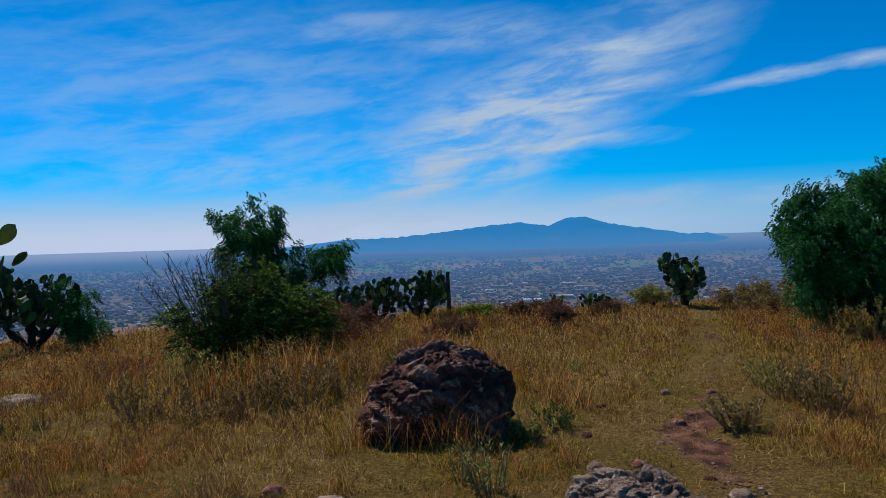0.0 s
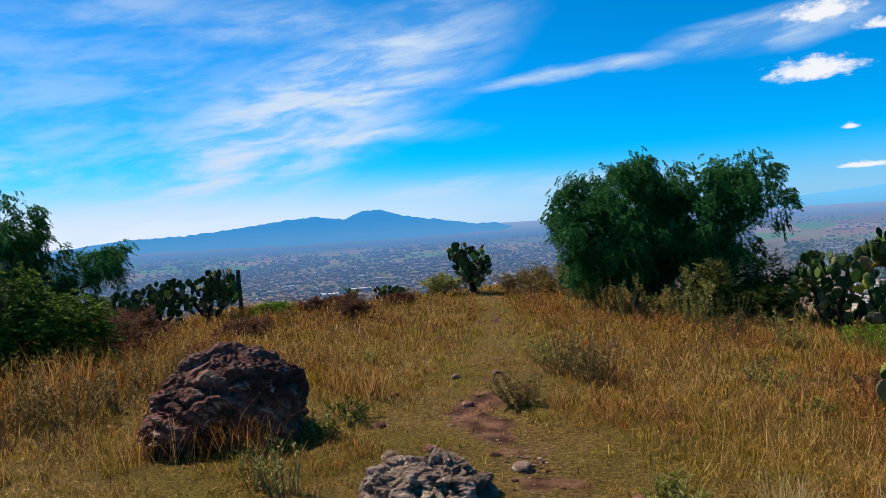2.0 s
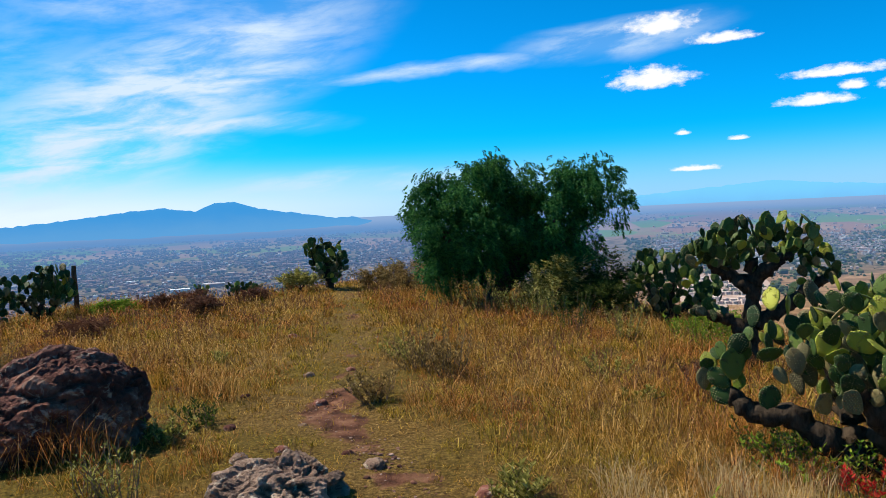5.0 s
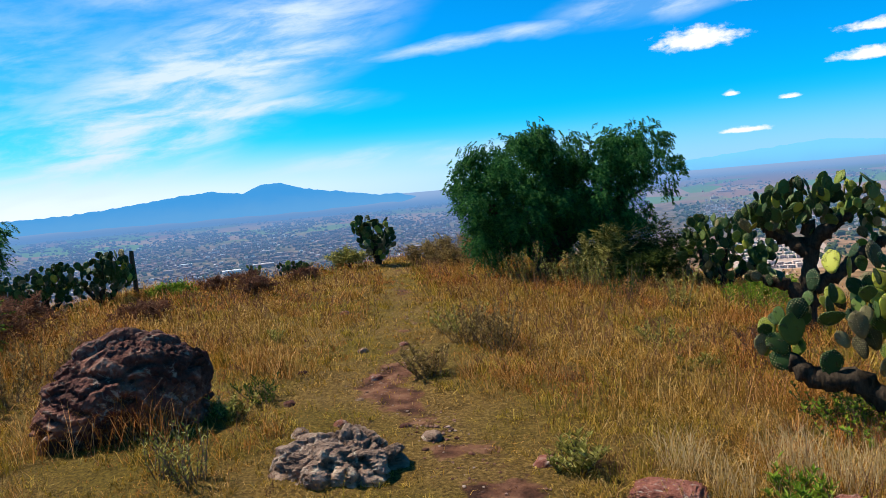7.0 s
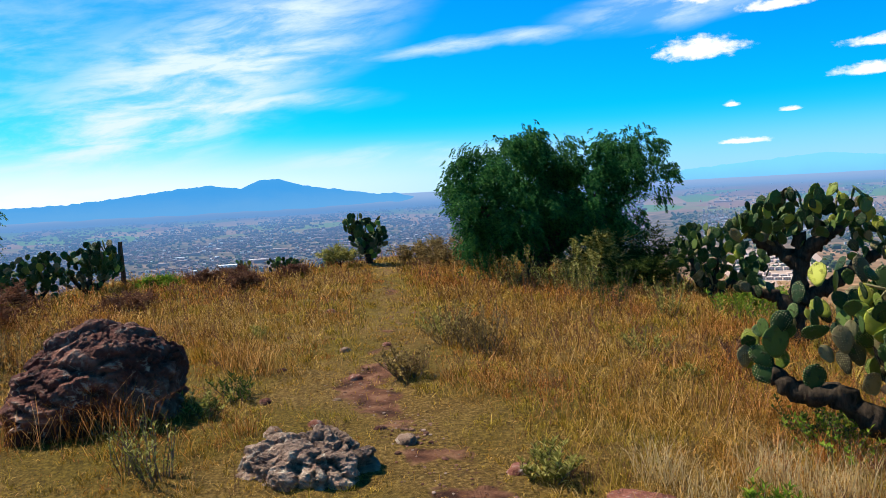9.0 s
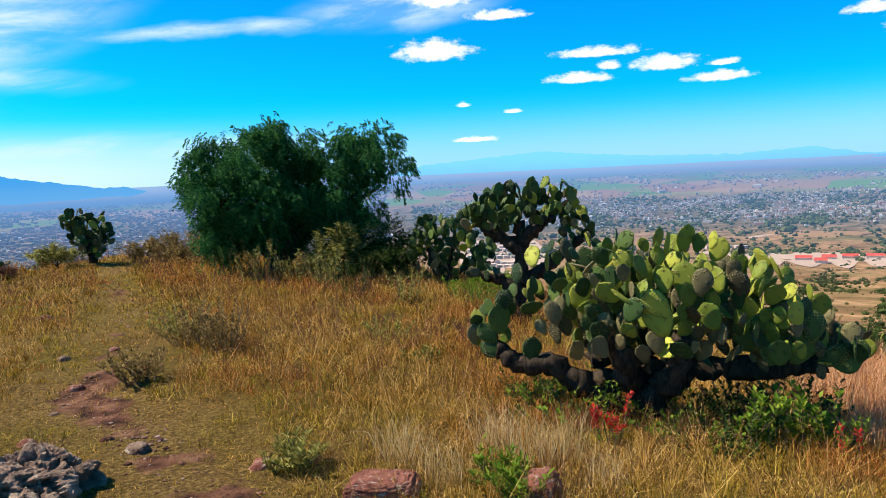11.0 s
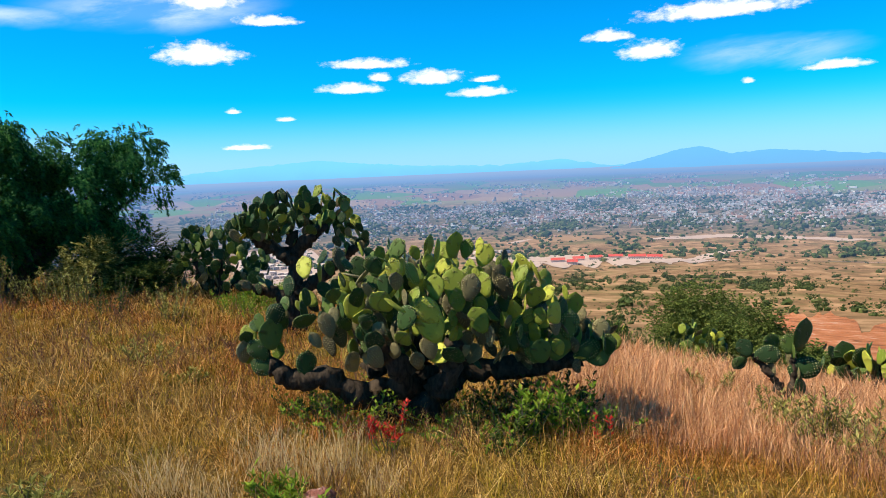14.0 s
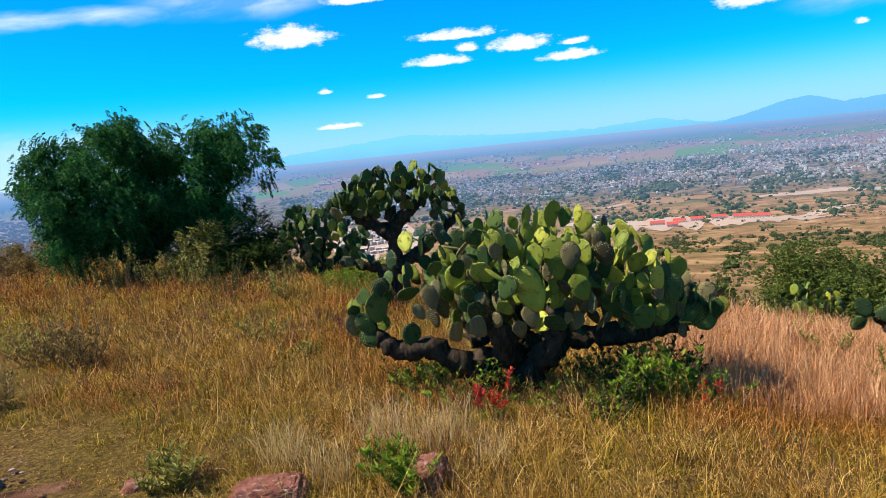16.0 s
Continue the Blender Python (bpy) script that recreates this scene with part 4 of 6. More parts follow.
nopal(cx, cy, 59.5, "tall prickly pear with a few large spreading pads",
      [(0.1, 1.45, 0.55, 0.5, 0.4), (0.45, 1.62, 0.38, 0.28, 0.3)],
      [[(0, 0, -0.1), (0.02, 0, 0.5), (0.05, 0, 1.0)], [(0, 0, 0.5), (0.2, 0, 0.9), (0.28, 0, 1.35)]], 30, 0.22, 63, 0.1, 0.07, bare=0.9)
cx, cy = at(-60.6, 6.4)
nopal(cx, cy, -60.6, "small leaning prickly pear with few pads on the dry slope",
      [(-0.15, 0.50, 0.2, 0.12, 0.15), (0.05, 0.5, 0.15, 0.2, 0.15)],
      [[(0.04, 0, -0.1), (0.0, 0, 0.14), (-0.1, 0, 0.32), (-0.25, 0, 0.5)], [(0.0, 0, 0.14), (0.05, 0.03, 0.3), (0.04, 0, 0.48)]], 13, 0.14, 71, 0.15, 0.045, bare=0.6,
      fixed=[((-0.24, -0.03, 0.50), (1, 0, 0.12), 0.2, 0.1), ((-0.27, 0, 0.48), (-0.5, 0, 0.8), 0.16, 0.2), ((-0.3, 0, 0.48), (-0.6, 0, -0.7), 0.15, 0.4), ((0.0, -0.02, 0.52), (0.1, 0, 1), 0.17, 0.1),
             ((0.07, 0, 0.55), (0.18, 0, 1), 0.27, 1.4), ((0.0, 0, 0.38), (0.9, 0, 0.25), 0.25, 0.3), ((0.08, 0, 0.34), (0.1, 0, -1), 0.16, 1.0), ((-0.12, 0.05, 0.5), (-0.05, 0, 1), 0.17, 0.6)])
for az_, r_, w_, h_, sd, cnt in ((-66.2, 9.0, 0.55, 0.62, 72, 40), (-69.5, 8.5, 0.5, 0.55, 73, 30), (-54.6, 19.0, 0.85, 1.75, 74, 190), (-48.4, 19.0, 0.7, 1.75, 75, 130), (-64.0, 12.0, 0.4, 0.6, 76, 24)):
    cx, cy = at(az_, r_)
    nopal(cx, cy, az_, "pale dusty prickly pear clump lower on the slope", [(0, h_ * 0.6, w_, h_ * 0.5, 0.5)],
          [[(0, 0, -0.1), (0, 0, h_ * 0.3), (0.05, 0, h_ * 0.6)], [(0, 0, 0), (-w_ * 0.4, 0, h_ * 0.35), (-w_ * 0.5, 0, h_ * 0.6)], [(0, 0, 0), (w_ * 0.4, 0, h_ * 0.35), (w_ * 0.5, 0, h_ * 0.6)]],
          cnt, 0.24, sd, 0.35, 0.06)

# ---- old fence post on the crest ----
px_, py_ = at(25.1, 15.0)
post = Build()
post.tube([(0, 0, -0.2), (0.01, 0, 0.3), (-0.01, 0, 0.7), (0.0, 0, 0.86)], [0.05, 0.046, 0.044, 0.04], 8, 0.08)
solid("fence_post", post.mesh("fence_post", M_BARK), px_, py_, "weathered dark wooden fence post on the crest", "post")


# ---- trees and shrubs ----
def ball(n, gen, shell=0.45):
    d = gen.normal(size=(n, 3))
    d /= np.linalg.norm(d, axis=1, keepdims=True)
    return d * (gen.random(n) ** shell)[:, None], d


def crown_mesh(name, blobs, sprays, leaflets, mat, seed, length=0.06, width=0.018, strand=0.32, droop=0.9, shell=0.4, clump=12):
    """Many short drooping sprays of small leaflets filling uneven blobs (x, y, z, rx, ry, rz)."""
    gen = np.random.default_rng(seed)
    vol = np.array([b[3] * b[4] * b[5] for b in blobs]) ** 0.8
    pick = gen.choice(len(blobs), sprays, p=vol / vol.sum())
    B = np.array(blobs)[pick]
    p, d = ball(sprays, gen, shell)
    lump = 0.95 + 0.25 * np.sin(d[:, 0] * 5 + pick) * np.sin(d[:, 2] * 6 + 1.3 * pick) + 0.12 * np.sin(d[:, 1] * 11)
    start = B[:, :3] + p * B[:, 3:] * lump[:, None]
    per = clump
    lead = (np.arange(sprays) // per) * per
    soft = min(0.14 * (vol.mean() ** 0.42), 0.30)
    start, d = start[lead] + gen.normal(scale=soft, size=(sprays, 3)), d[lead]
    out = d * np.array([1, 1, 0.4]) + gen.normal(scale=0.35, size=(sprays, 3))
    k = (np.arange(leaflets) + 0.5) / leaflets
    L = strand * gen.uniform(0.5, 1.3, sprays)
    axis = start[:, None] + out[:, None] * (k * 0.55)[None, :, None] * L[:, None, None]
    axis[:, :, 2] -= droop * (k ** 1.4)[None] * L[:, None]
    side = np.where(np.arange(leaflets) % 2, 1.0, -1.0)
    tang = np.gradient(axis, axis=1)
    tang /= np.linalg.norm(tang, axis=2, keepdims=True) + 1e-9
    lat = np.cross(tang, np.array([0.3, 0.2, 1.0]))
    lat /= np.linalg.norm(lat, axis=2, keepdims=True) + 1e-9
    dirs = tang * 0.75 + lat * side[None, :, None] + gen.normal(scale=0.25, size=axis.shape)
    n = sprays * leaflets
    b = Build()
    b.leaves(axis.reshape(-1, 3), dirs.reshape(-1, 3), gen.normal(size=(n, 3)) + np.array([0, 0, 0.8]), length * gen.uniform(0.7, 1.3, n), width * gen.uniform(0.7, 1.3, n))
    return b.mesh(name, mat)


def limbs_mesh(name, base_r, ends, mat, seed, twigs=40, fork=0.25):
    """Trunk that forks low into crooked limbs, each with thin twigs at its end."""
    rnd = random.Random(seed)
    b = Build()
    b.tube([(0, 0, -0.15), (0.02, 0, fork * 0.5), (0.0, 0.02, fork)], [base_r * 1.25, base_r, base_r * 0.95], 10, 0.1)
    for e in ends:
        e = np.array(e, float)
        s = np.array([0, 0, fork * rnd.uniform(0.5, 1.0)])
        pts = [s]
        for i in range(1, 6):
            f = i / 5
            pts.append(s + (e - s) * np.array([f, f, f ** 0.85]) + np.array([rnd.gauss(0, .06), rnd.gauss(0, .06), rnd.gauss(0, .05)]) * np.linalg.norm(e) * 0.4)
        r0 = base_r * rnd.uniform(0.5, 0.75)
        b.tube(pts, [r0 * (1 - 0.8 * i / 5) for i in range(6)], 7, 0.1)
        for _ in range(max(1, twigs // len(ends))):
            a = pts[rnd.choice((2, 3, 4, 5))]
            c = a + np.array([rnd.gauss(0, 1), rnd.gauss(0, 1), rnd.gauss(0.4, 0.8)]) * 0.12 * np.linalg.norm(e) * 0.6
            b.tube([a, (a + c) / 2 + rnd.gauss(0, .02), c], [r0 * 0.25, r0 * 0.15, r0 * 0.05], 4)
    return b.mesh(name, mat, True)


def tree(x, y, turn, label, blobs, sprays, leaflets, mat, seed, ends=None, base_r=0.13, fork=0.3, name="tree", category="tree", group="", **leaf):
    top = thing(name, x, y, label, category, group, turn=turn)
    part("trunk", limbs_mesh("trunk", base_r, ends or [tuple(0.85 * c for c in b[:3]) for b in blobs], M_BARK, seed, 50, fork), top, "dark crooked trunk and limbs")
    part("crown", crown_mesh("crown", blobs, sprays, leaflets, mat, seed, **leaf), top, "dense drooping foliage")
    return top


tx, ty = at(-5.8, 12.6)
tree(tx, ty, -5.8, "spreading green pepper tree with drooping feathery foliage and shaded underside",
     [(-0.30, 0, 2.06, 0.78, 0.8, 0.60), (-1.05, 0, 1.45, 0.50, 0.7, 0.60), (-0.25, 0.1, 1.05, 0.95, 0.9, 0.75), (0.85, 0, 1.40, 0.95, 0.9, 0.70),
      (1.62, 0, 1.98, 0.62, 0.6, 0.42), (2.02, 0, 1.55, 0.42, 0.45, 0.42), (1.15, 0.1, 0.98, 0.75, 0.7, 0.42), (-0.95, 0, 0.75, 0.5, 0.6, 0.45), (0.25, 0, 2.15, 0.5, 0.6, 0.42)],
     10000, 10, M_PEPPER, 5, base_r=0.16, fork=0.35, length=0.070, width=0.024, strand=0.17, droop=0.75, shell=0.33, clump=30)
tx, ty = at(38.2, 15.6)
tree(tx, ty, 38.2, "green pepper tree with an open rounded crown on the crest",
     [(-0.42, 0, 2.38, 0.70, 0.6, 0.55), (-0.75, 0, 1.75, 0.5, 0.5, 0.5), (-0.1, 0, 1.55, 0.75, 0.7, 0.6), (1.05, 0, 1.62, 0.46, 0.5, 0.5), (-0.3, 0, 1.1, 0.9, 0.7, 0.6), (0.7, 0, 0.85, 0.55, 0.5, 0.35), (0.2, 0, 0.6, 0.9, 0.6, 0.45)],
     5000, 10, M_PEPPER, 6, base_r=0.13, fork=0.3, length=0.075, width=0.024, strand=0.2, droop=0.7, shell=0.35, clump=26)
tx, ty = at(41.6, 9.7)
bush = tree(tx, ty, 41.6, "dense olive-green bush with bare grey twigs standing out of it",
            [(0.52, 0, 0.82, 0.72, 0.6, 0.52), (-0.30, 0, 0.62, 0.55, 0.5, 0.55), (0.1, 0, 0.85, 0.5, 0.5, 0.45), (0.85, 0, 0.5, 0.5, 0.5, 0.4), (0.2, -0.2, 0.35, 0.8, 0.5, 0.35)],
            3000, 12, M_BUSH, 8, base_r=0.06, fork=0.12, name="bush", category="bush", length=0.05, width=0.022, strand=0.22, droop=0.15, shell=0.5)
twigs = Build()
tr_ = random.Random(4)
for i in range(60):
    x0 = tr_.uniform(-0.75, 0.25)
    tip = np.array([x0 * 1.25 + tr_.gauss(-0.05, .12), tr_.gauss(0, .25), tr_.uniform(0.95, 1.55)])
    s = np.array([x0 * 0.4, tr_.gauss(0, .1), 0.1])
    mid = (s + tip) / 2 + np.array([tr_.gauss(0, .06), tr_.gauss(0, .06), 0])
    twigs.tube([s, mid, tip], [0.012, 0.008, 0.003], 4)
    for _ in range(3):
        f = tr_.uniform(0.5, 0.95)
        a = mid + (tip - mid) * f
        twigs.tube([a, a + np.array([tr_.gauss(0, .06), tr_.gauss(0, .06), tr_.uniform(.05, .18)])], [0.005, 0.002], 3)
tagged(part("dead_growth", twigs.mesh("dead_growth", M_TWIG), bush, "bare grey dead growth"), kind="stuff")
tx, ty = at(51.9, 13.4)
tree(tx, ty, 51.9, "small green bush beside the cactus on the crest", [(0, 0, 0.7, 0.35, 0.35, 0.5), (0.1, 0, 0.35, 0.4, 0.4, 0.35)], 500, 12, M_PEPPER, 9, base_r=0.05,
     fork=0.1, name="bush", category="bush", group="shrubs", length=0.06, width=0.02, strand=0.25)
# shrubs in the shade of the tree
# olive leaves here carry the tree's shade in their dark colour
for az_, r_, w_, h_, sd, mat_, lab in ((-11.4, 12.2, 1.0, 0.85, 91, M_SHADED_OLIVE, "olive shrub beside the tree, shade put into its dark leaf tone"), (-14.6, 12.0, 0.8, 0.7, 92, M_SHADED_OLIVE, "olive shrub beside the tree, shade put into its dark leaf tone"),
                                       (-10.0, 11.6, 0.55, 0.8, 93, M_WEED, "tall olive shrub with pale leaves beside the tree"), (35.0, 11.0, 0.6, 0.6, 94, M_RUSTY, "dry brownish shrub beside the green bush"),
                                       (33.0, 11.8, 0.5, 0.5, 95, M_RUSTY, "dry brownish shrub beside the green bush"), (-46.5, 13.5, 0.9, 0.75, 96, M_SHADED_OLIVE, "green shrub just below the slope's edge"),
                                       (-50.5, 15.0, 0.9, 0.8, 97, M_SHADED_OLIVE, "green shrub just below the slope's edge"), (-21.8, 10.6, 0.5, 0.25, 98, M_FRESH, "low green shrub at the foot of the cactus"),
                                       (0.6, 14.8, 0.8, 0.55, 99, M_DRYWEED, "dry brownish shrub on the crest"), (3.0, 15.6, 0.6, 0.45, 100, M_DRYWEED, "dry brownish shrub on the crest"),
                                       (9.4, 15.4, 0.4, 0.35, 101, M_WEED, "grey-green shrub beside the crest cactus"), (-13.0, 11.5, 0.6, 0.5, 102, M_SHADED_OLIVE, "olive shrub beside the tree, shade put into its dark leaf tone"),
                                       (16.6, 12.6, 0.24, 0.26, 103, M_RUSTY, "low rusty-red dry shrub"), (19.6, 14.4, 0.25, 0.16, 104, M_RUSTY, "low rusty-red dry shrub"),
                                       (13.0, 14.2, 0.26, 0.2, 105, M_RUSTY, "low rusty-red dry shrub"), (17.6, 14.6, 0.25, 0.2, 106, M_RUSTY, "low rusty-red dry shrub"),
                                       (22.8, 14.0, 0.35, 0.16, 107, M_FRESH, "low bright green shrub on the crest"), (25.0, 11.6, 0.5, 0.18, 108, M_RUSTY, "low rusty-red dry shrub")):
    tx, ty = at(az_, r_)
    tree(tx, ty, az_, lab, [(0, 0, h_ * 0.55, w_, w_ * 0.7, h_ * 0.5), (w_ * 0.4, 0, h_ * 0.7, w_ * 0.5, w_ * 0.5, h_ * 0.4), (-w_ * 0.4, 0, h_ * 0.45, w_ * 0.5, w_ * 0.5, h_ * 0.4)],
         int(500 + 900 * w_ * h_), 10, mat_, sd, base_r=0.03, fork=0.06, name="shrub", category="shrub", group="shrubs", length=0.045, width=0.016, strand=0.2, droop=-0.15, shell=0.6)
# two round trees down the slope
for az_, r_, blobs, sd in ((-54.9, 45, [(0.1, 0, 5.2, 1.7, 1.8, 1.5), (1.3, 0, 4.5, 1.3, 1.5, 1.5), (-1.3, 0, 4.0, 1.4, 1.5, 1.3), (0.0, 0, 3.0, 2.3, 2.0, 1.8)], 111),
                           (-58.5, 41, [(0, 0, 3.6, 1.8, 1.8, 1.5), (0.9, 0, 2.8, 1.5, 1.5, 1.3), (-0.9, 0, 2.6, 1.5, 1.5, 1.3), (0, 0, 1.9, 2.2, 2, 1.4)], 112),
                           (-45.6, 75, [(0, 0, 2.6, 1.6, 1.6, 1.3), (0.9, 0, 1.8, 1.4, 1.4, 1.1), (-0.9, 0, 1.8, 1.5, 1.4, 1.2)], 113),
                           (-42.0, 80, [(0, 0, 1.8, 2.2, 1.6, 1.1), (1.9, 0, 1.4, 1.4, 1.4, 0.9)], 114), (-61.5, 36, [(0, 0, 1.8, 1.6, 1.5, 1.0), (1.4, 0, 1.4, 1.2, 1.2, 0.8)], 115)):
    tx, ty = at(az_, r_)
    tree(tx, ty, az_, "rounded dark green tree standing down the hillside", blobs, 6000 if r_ < 60 else 1500, 7, M_HILLTREE, sd, base_r=0.2, fork=0.8, group="hillside trees", length=0.125, width=0.075,
         strand=0.3, droop=0.1, shell=0.35)


# ---- weeds ----
def weed(x, y, label, height, spread, stems, leaves_per, mat, seed, leaf=(0.045, 0.013), flower=None, group="weeds", name="weed", category="weed", lean=0.25):
    gen = np.random.default_rng(seed)
    top = thing(name, x, y, label, category, group)
    st, lf, spikes = Build(), Build(), []
    for i in range(stems):
        a, rad = gen.uniform(0, 6.283), spread * math.sqrt(gen.random())
        s = np.array([math.cos(a) * rad * 0.6, math.sin(a) * rad * 0.6, -0.02])
        h = height * gen.uniform(0.55, 1.1)
        tip = s + np.array([math.cos(a) * rad * 0.7 + gen.normal(0, lean * 0.2), math.sin(a) * rad * 0.7 + gen.normal(0, lean * 0.2), h])
        mid = (s + tip) / 2 + gen.normal(0, 0.02, 3)
        st.tube([s, mid, tip], [0.004, 0.003, 0.0015], 4)
        k = np.sort(gen.uniform(0.15, 1.0, leaves_per))
        pts = np.where(k[:, None] < 0.5, s + (mid - s) * (k[:, None] * 2), mid + (tip - mid) * (k[:, None] * 2 - 1))
        ang = np.arange(leaves_per) * 2.4 + gen.uniform(0, 6)
        dirs = np.stack([np.cos(ang), np.sin(ang), gen.uniform(0.5, 1.8, leaves_per)], 1)
        lf.leaves(pts, dirs, np.tile([0, 0, 1.0], (leaves_per, 1)) + gen.normal(0, .2, (leaves_per, 3)), leaf[0] * gen.uniform(0.6, 1.3, leaves_per), leaf[1] * gen.uniform(0.7, 1.3, leaves_per))
        if flower and gen.random() < 0.7:
            m = 26
            kk = gen.uniform(0.55, 1.05, m)
            fp = mid + (tip - mid) * (kk[:, None] * 2 - 1)
            fa = gen.uniform(0, 6.283, m)
            fl = Build()
            spikes.append(fl)
            fl.leaves(fp, np.stack([np.cos(fa), np.sin(fa), gen.uniform(0.3, 1.5, m)], 1), gen.normal(size=(m, 3)), np.full(m, 0.032), np.full(m, 0.012))
    tagged(part("stem", st.mesh("stem", M_TWIG), top), kind="stuff")
    tagged(part("foliage", lf.mesh("foliage", mat), top), kind="stuff")
    for fl in spikes:
        part("flower_spike", fl.mesh("flower_spike", flower), top, "red flower spike" if flower is M_RED else "rusty dry spike")
    return top


weed(-1.72, 4.02, "leggy olive weed with narrow pale leaves beside the boulder", 0.36, 0.15, 20, 15, M_WEED, 201, (0.036, 0.012))
weed(-1.95, 4.15, "leggy olive weed with narrow pale leaves beside the boulder", 0.28, 0.11, 12, 14, M_WEED, 202, (0.036, 0.012))
weed(-1.75, 5.65, "dull green weed at the boulder's foot", 0.2, 0.16, 14, 18, M_SHADED_OLIVE, 203, (0.05, 0.016))
for az_, r_, h_, s_, n_, mat_, sd in ((-4.2, 11.6, 0.55, 0.3, 26, M_WEED, 210), (-7.2, 11.3, 0.42, 0.3, 22, M_WEED, 211), (-9.2, 10.8, 0.45, 0.3, 24, M_WEED, 212), (-15.6, 9.3, 0.4, 0.22, 22, M_WEED, 213),
                                      (-2.2, 12.3, 0.42, 0.3, 20, M_WEED, 214), (-11.5, 10.0, 0.4, 0.3, 20, M_SHADED_OLIVE, 215), (-20.5, 9.8, 0.35, 0.35, 20, M_FRESH, 216), (-23.0, 9.3, 0.3, 0.3, 16, M_FRESH, 217),
                                      (-1.6, 7.0, 0.46, 0.26, 34, M_DRYWEED, 218), (0.6, 7.4, 0.38, 0.28, 26, M_DRYWEED, 219), (1.6, 7.8, 0.25, 0.25, 20, M_WEED, 220), (4.2, 6.1, 0.26, 0.17, 24, M_DRYWEED, 221),
                                      (49.6, 8.9, 0.4, 0.3, 30, M_RUSTY, 222), (45.2, 8.4, 0.42, 0.25, 26, M_WEED, 223), (39.0, 8.6, 0.5, 0.28, 28, M_WEED, 224), (42.5, 8.2, 0.4, 0.3, 26, M_WEED, 225),
                                      (-23.2, 3.55, 0.17, 0.12, 18, M_FRESH, 226), (-24.5, 3.35, 0.15, 0.1, 14, M_FRESH, 227), (-62.5, 5.2, 0.4, 0.22, 30, M_WEED, 228), (-60.0, 5.4, 0.3, 0.2, 20, M_WEED, 229),
                                      (-65.5, 5.0, 0.35, 0.25, 24, M_WEED, 230), (-56.0, 6.8, 0.3, 0.2, 16, M_WEED, 231), (-6.7, 3.85, 0.17, 0.14, 24, M_WEED, 233), (34.0, 7.6, 0.4, 0.3, 30, M_DRYWEED, 241), (37.0, 7.2, 0.46, 0.28, 32, M_DRYWEED, 242), (40.5, 7.4, 0.42, 0.3, 30, M_DRYWEED, 243), (44.0, 7.0, 0.38, 0.3, 28, M_DRYWEED, 244), (48.5, 7.2, 0.4, 0.26, 28, M_DRYWEED, 245), (31.5, 8.4, 0.4, 0.3, 26, M_DRYWEED, 246),
                                      (19.8, 5.5, 0.18, 0.12, 14, M_WEED, 234), (15.5, 8.3, 0.15, 0.12, 10, M_WEED, 235), (28.0, 9.5, 0.2, 0.25, 16, M_RUSTY, 236), (-34.0, 6.8, 0.25, 0.25, 18, M_WEED, 237),
                                      (-53.0, 9.0, 0.3, 0.3, 18, M_WEED, 238), (-14.0, 7.0, 0.2, 0.2, 12, M_WEED, 239), (-16.5, 6.0, 0.14, 0.15, 10, M_WEED, 240)):
    wx, wy = at(az_, r_)
    lab = {M_WEED: "upright olive weed with small pale leaves in dry grass", M_SHADED_OLIVE: "low dark green weed in the grass", M_FRESH: "bright yellow-green leafy weed in the grass", M_RUSTY: "dry rusty-brown weed in the grass", M_DRYWEED: "upright brownish dry weed with thin stems in the grass"}[mat_]
    weed(wx, wy, lab, h_ * (1.25 if 209 < sd < 216 else 1.0), s_, n_, 26, mat_, sd, (0.05, 0.016))
# leafy growth under the large cactus
# olive ones hold the shade under the cactus in their dark tone
for az_, r_, h_, s_, n_, mat_, sd, lf_ in ((-27.5, 4.75, 0.26, 0.3, 44, M_FRESH, 250, 0.04), (-30.5, 4.9, 0.3, 0.3, 40, M_FRESH, 251, 0.04), (-36.5, 4.6, 0.22, 0.3, 40, M_FRESH, 252, 0.04),
                                           (-33.0, 5.0, 0.36, 0.3, 34, M_FRESH, 253, 0.045), (-42.6, 4.35, 0.46, 0.1, 12, M_FRESH, 254, 0.07), (-45.0, 4.5, 0.4, 0.16, 18, M_FRESH, 255, 0.065),
                                           (-40.0, 4.8, 0.38, 0.25, 30, M_SHADED_OLIVE, 256, 0.05), (-44.0, 4.9, 0.42, 0.25, 30, M_SHADED_OLIVE, 257, 0.05), (-40.5, 4.3, 0.3, 0.2, 20, M_SHADED_OLIVE, 258, 0.05), (-47.5, 4.6, 0.25, 0.2, 16, M_FRESH, 259, 0.05),
                                           (-38.5, 4.3, 0.2, 0.25, 26, M_FRESH, 260, 0.04), (-25.5, 5.1, 0.2, 0.25, 26, M_SHADED_OLIVE, 261, 0.04), (-42.0, 5.2, 0.5, 0.3, 26, M_RUSTY, 262, 0.04)):
    wx, wy = at(az_, r_)
    lab = {M_FRESH: "bright green leafy weed under the prickly pear", M_SHADED_OLIVE: "shaded dark green weed under the prickly pear", M_RUSTY: "dry brown weed under the prickly pear"}[mat_]
    weed(wx, wy, lab, h_ * 0.9, s_, int(n_ * 0.85), 22, mat_, sd, (lf_ * 0.8, lf_ * 0.4), group="weeds under the cactus")
